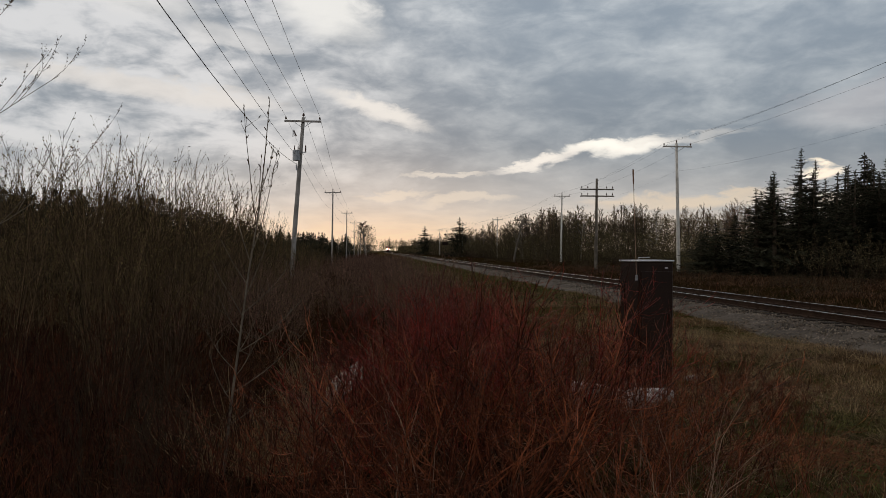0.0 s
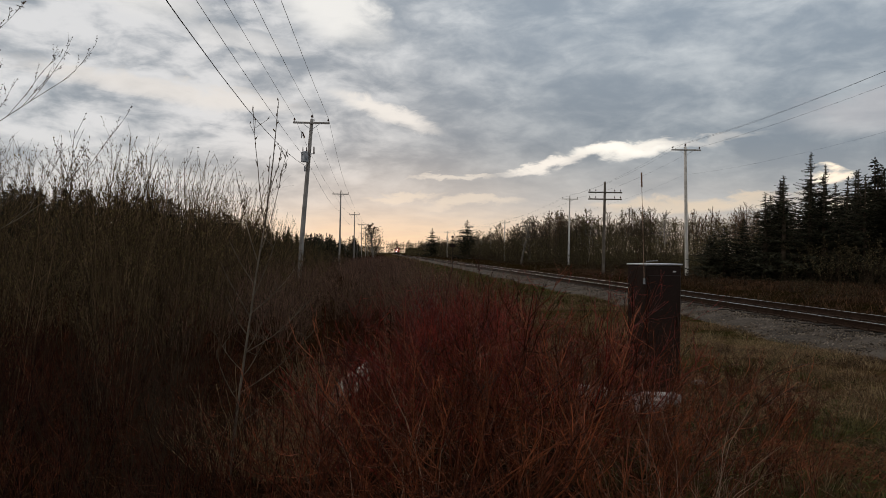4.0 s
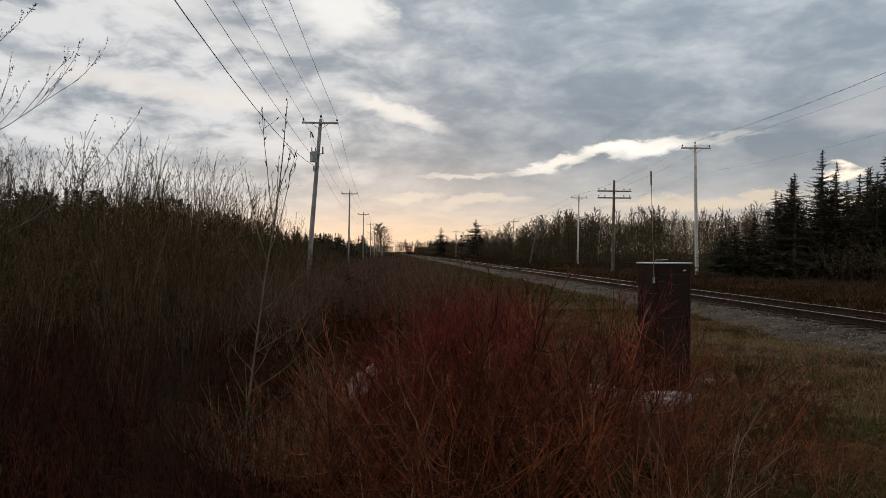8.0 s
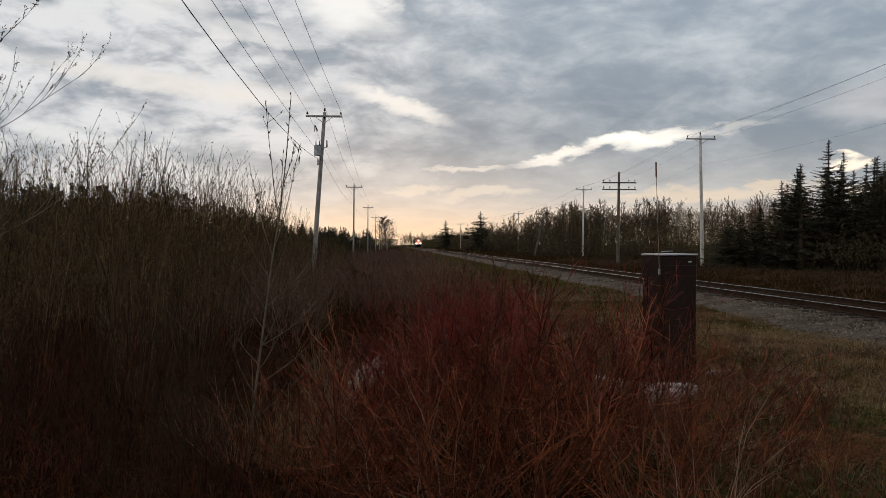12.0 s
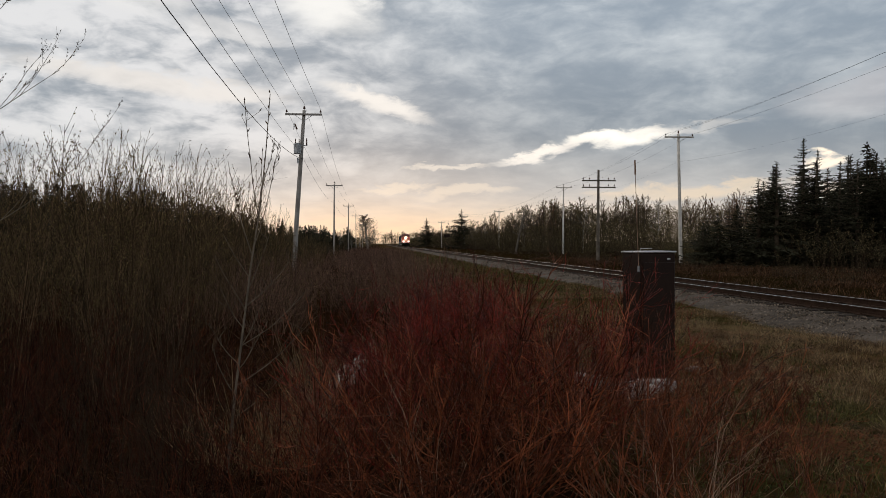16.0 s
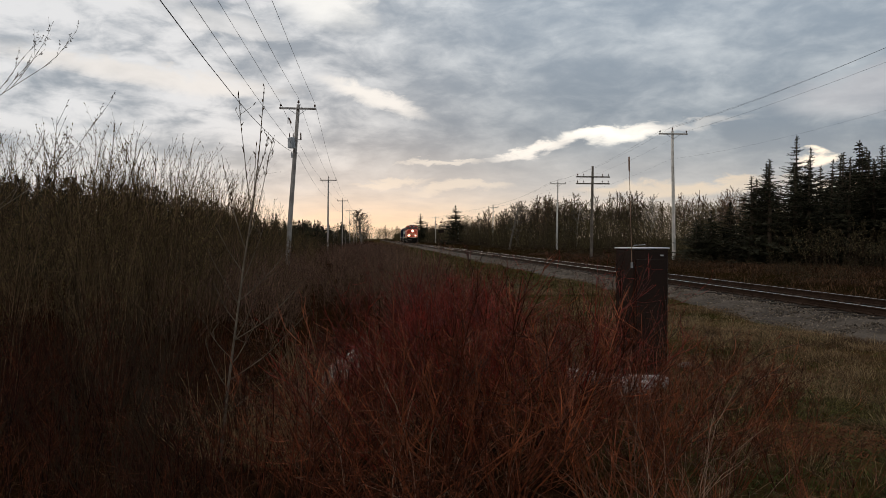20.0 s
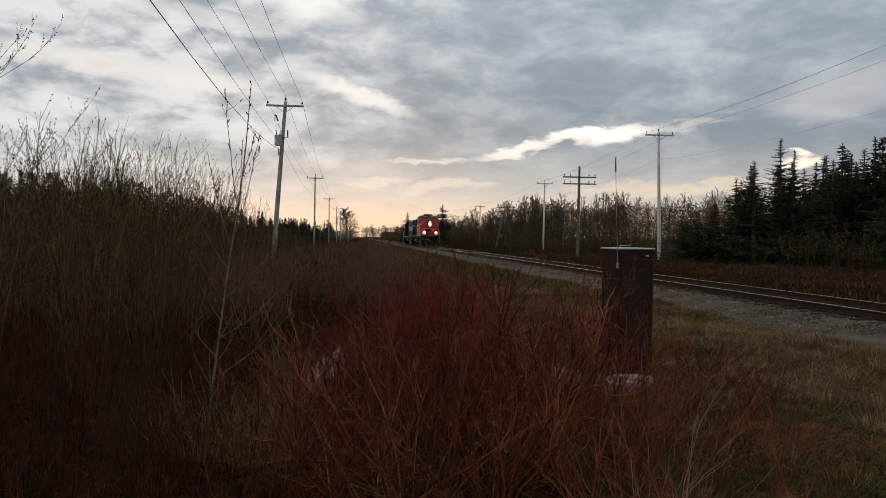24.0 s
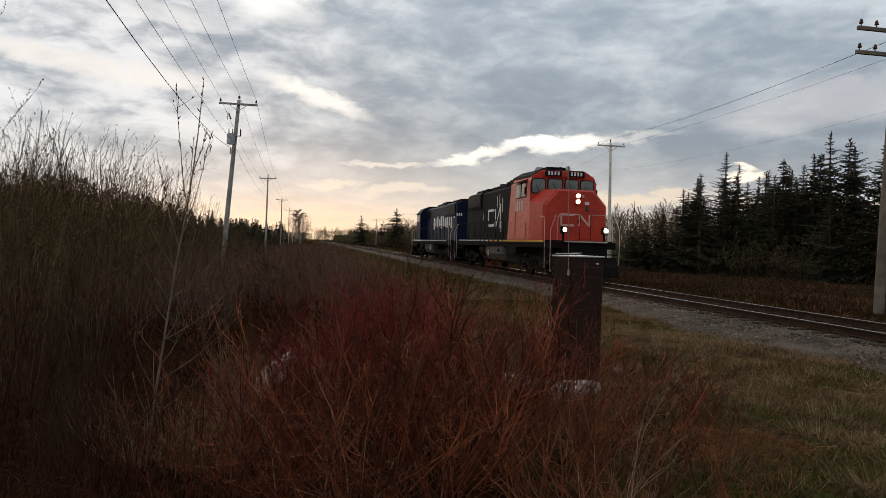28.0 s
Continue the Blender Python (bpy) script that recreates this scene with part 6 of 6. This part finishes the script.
        part("lamp_hood", tube_ring(s * 0.92, 0.065, -0.04, 2.15, 0.090, 0.106), dl, "black lamp rim", mat=BLACK)
        part("lamp_bracket", box((0.08, 0.08, 0.32), (s * 0.92, 0.16, 1.86), 0.01), dl, mat=BLACK)
    part("class_lamp", rod((0.32, 1.14, 3.66), (0.32, 1.11, 3.66), 0.06, seg=12), l, mat=PINKED)
    part("warning_plate", box((0.20, 0.010, 0.12), (0.50, 1.10, 3.35)), l, "small white plate", mat=WHITE)
    part("inspection_plate", box((0.12, 0.012, 0.26), (0.50, 1.10, 3.10)), l, mat=TANK)
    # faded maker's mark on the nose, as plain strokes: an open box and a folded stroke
    for x, z, w, h in ((-0.38, 2.83, 0.62, 0.09), (-0.38, 2.37, 0.62, 0.09), (-0.66, 2.60, 0.09, 0.46), (0.18, 2.60, 0.08, 0.50), (0.64, 2.60, 0.08, 0.50)):
        part("nose_mark", box((w, 0.006, h), (x, 1.114, z)), l, "faded white stroke", mat=PINKED)
    part("nose_mark", box((0.085, 0.006, 0.64), (0.41, 1.114, 2.60), turn=Matrix.Rotation(radians(-43), 4, "Y")), l, "faded white stroke", mat=PINKED)
    # roof gear
    part("air_conditioner", box((1.2, 1.1, 0.20), (0.1, 4.2, 5.08), 0.04), l, mat=BLACK)
    h = part("horn", box((0.3, 0.2, 0.08), (-0.45, 5.2, 5.08), 0.02), l, mat=STEEL)
    for k in (-0.12, 0.0, 0.12):
        part("trumpet", rod((-0.45 + k, 5.15, 5.16), (-0.45 + k, 4.75, 5.19), 0.03, 0.085, 10), h, mat=STEEL)
    part("beacon", rod((0.28, 2.95, 4.93), (0.28, 2.95, 5.15), 0.11, 0.09, 12), l, mat=STEEL)
    part("roof_aerial", rod((-0.1, 2.9, 4.93), (-0.1, 2.9, 5.10), 0.07, 0.06, 8), l, mat=GRILLE)
    long_hood(l, 5.05, 18.1, SILL, 4.62, BLACK)
    part("filter_box", box((2.5, 1.9, 0.55), (0, 6.3, 4.52), 0.05), l, "black inertial filter box behind the cab", mat=BLACK)
    # white mark and streaks on the hood side
    for s in (-1, 1):
        x = s * 0.925
        for y, z, w, h in ((11.9, 3.42, 1.35, 0.14), (11.9, 2.54, 1.35, 0.14), (12.5, 2.98, 0.16, 0.95), (10.9, 2.98, 0.16, 1.0), (9.9, 3.05, 0.16, 1.35)):
            part("hood_mark", box((0.006, w, h), (x, y, z)), l, "white painted stroke", mat=WHITE)
        part("hood_mark", box((0.006, 0.14, 1.45), (x, 10.4, 3.0), turn=Matrix.Rotation(radians(36), 4, "X")), l, "white painted stroke", mat=WHITE)
        for y, z, h in ((10.6, 3.85, 0.65), (10.1, 3.95, 0.60), (9.5, 3.65, 0.8), (9.7, 2.45, 0.6), (13.6, 3.1, 0.4)):
            part("hood_mark", box((0.006, 0.07, h), (x, y, z)), l, "white painted streak", mat=WHITE)
    return l, wheels


def trailing_locomotive():
    """Second engine, cab at its far end; built with its cab to the front, and turned round."""
    L_, SILL = 19.0, 1.66
    l = thing("locomotive", "dark blue diesel locomotive running hood first, with white lettering", "locomotive", group="coupled engines")
    wheels = running_gear(l, L_, SILL, WHITE, (7.2, 11.0))
    side_rails(l, 5.4, 18.1, SILL, BLUE)
    part("nose", loft([(1.2, [(-0.88, SILL), (0.88, SILL), (0.88, 3.0), (0.7, 3.12), (-0.7, 3.12), (-0.88, 3.0)]), (3.0, [(-0.9, SILL), (0.9, SILL), (0.9, 3.1), (0.72, 3.22), (-0.72, 3.22), (-0.9, 3.1)])]),
         l, "low dark blue nose", mat=BLUE)
    def ring():
        return [(-1.50, SILL), (1.50, SILL), (1.50, 4.1), (1.15, 4.5), (0.6, 4.72), (-0.6, 4.72), (-1.15, 4.5), (-1.50, 4.1)]
    part("cab", loft([(2.9, ring()), (5.1, ring())]), l, "dark blue cab", mat=BLUE)
    for x in (-1.0, -0.35, 0.35, 1.0):
        window(l, x, 2.885, 3.80, 0.46, 0.55, "front")
    for s in (-1, 1):
        window(l, s * 1.50, 3.45, 3.62, 0.65, 0.62, s)
        window(l, s * 1.50, 4.35, 3.62, 0.65, 0.62, s)
        part("sunshade", box((0.22, 1.8, 0.03), (s * 1.58, 3.9, 4.02), 0.006, turn=Matrix.Rotation(radians(s * 20), 4, "Y")), l, mat=BLUE)
        # lettering that cannot be read: pale bars of uneven height
        for k, (w, h) in enumerate(((0.34, 0.85), (0.24, 0.62), (0.36, 0.80), (0.20, 0.55), (0.44, 0.85), (0.26, 0.75), (0.30, 0.62), (0.36, 0.80), (0.22, 0.70), (0.30, 0.85))):
            part("lettering_bar", box((0.006, w * 1.5, h * 1.15), (s * 0.925, 9.0 + k * 0.80, 3.05 + 0.05 * (k % 3))), l, "pale lettering bar", mat=WHITE)
        bars(l, "number_bar", (s * 0.925, 17.2, 3.42), 3, (0.12, 0.26), WHITE, (0, 1, 0), (s, 0, 0), 0.5)
    long_hood(l, 5.1, 18.0, SILL, 4.45, BLUE)
    part("end_lamp_housing", box((0.7, 0.06, 0.3), (0, 18.02, 4.0), 0.02), l, mat=BOARD)
    bars(l, "number_bar", (0.72, 18.01, 3.55), 3, (0.10, 0.22), WHITE, (1, 0, 0), (0, -1, 0), 0.6)
    return l, wheels


LEAD, LEAD_WHEELS = lead_locomotive()
TRAIL, TRAIL_WHEELS = trailing_locomotive()


def motions():
    """Both engines run at an even speed along the track, with their wheels turning."""
    for loco, back, turn in ((LEAD, 0.0, 0.0), (TRAIL, 19.2 + 1.35 + 19.0, 180.0)):
        walk(loco, [(t, pose(AXIS, FRONT_END + back + SPEED * (28 - t), RAIL_Z, 0, 0, turn)) for t in np.arange(0, 28.01, 0.5)])
    step = math.degrees(SPEED / WHEEL_R / FPS)
    for wheels, sense in ((LEAD_WHEELS, 1), (TRAIL_WHEELS, -1)):
        for w in wheels:
            at = w.matrix_basis.translation.copy()
            walk(w, [(i / FPS, pose(*at, sense * (step * i % 360), 0, 0)) for i in range(28 * FPS + 1)])


motions()
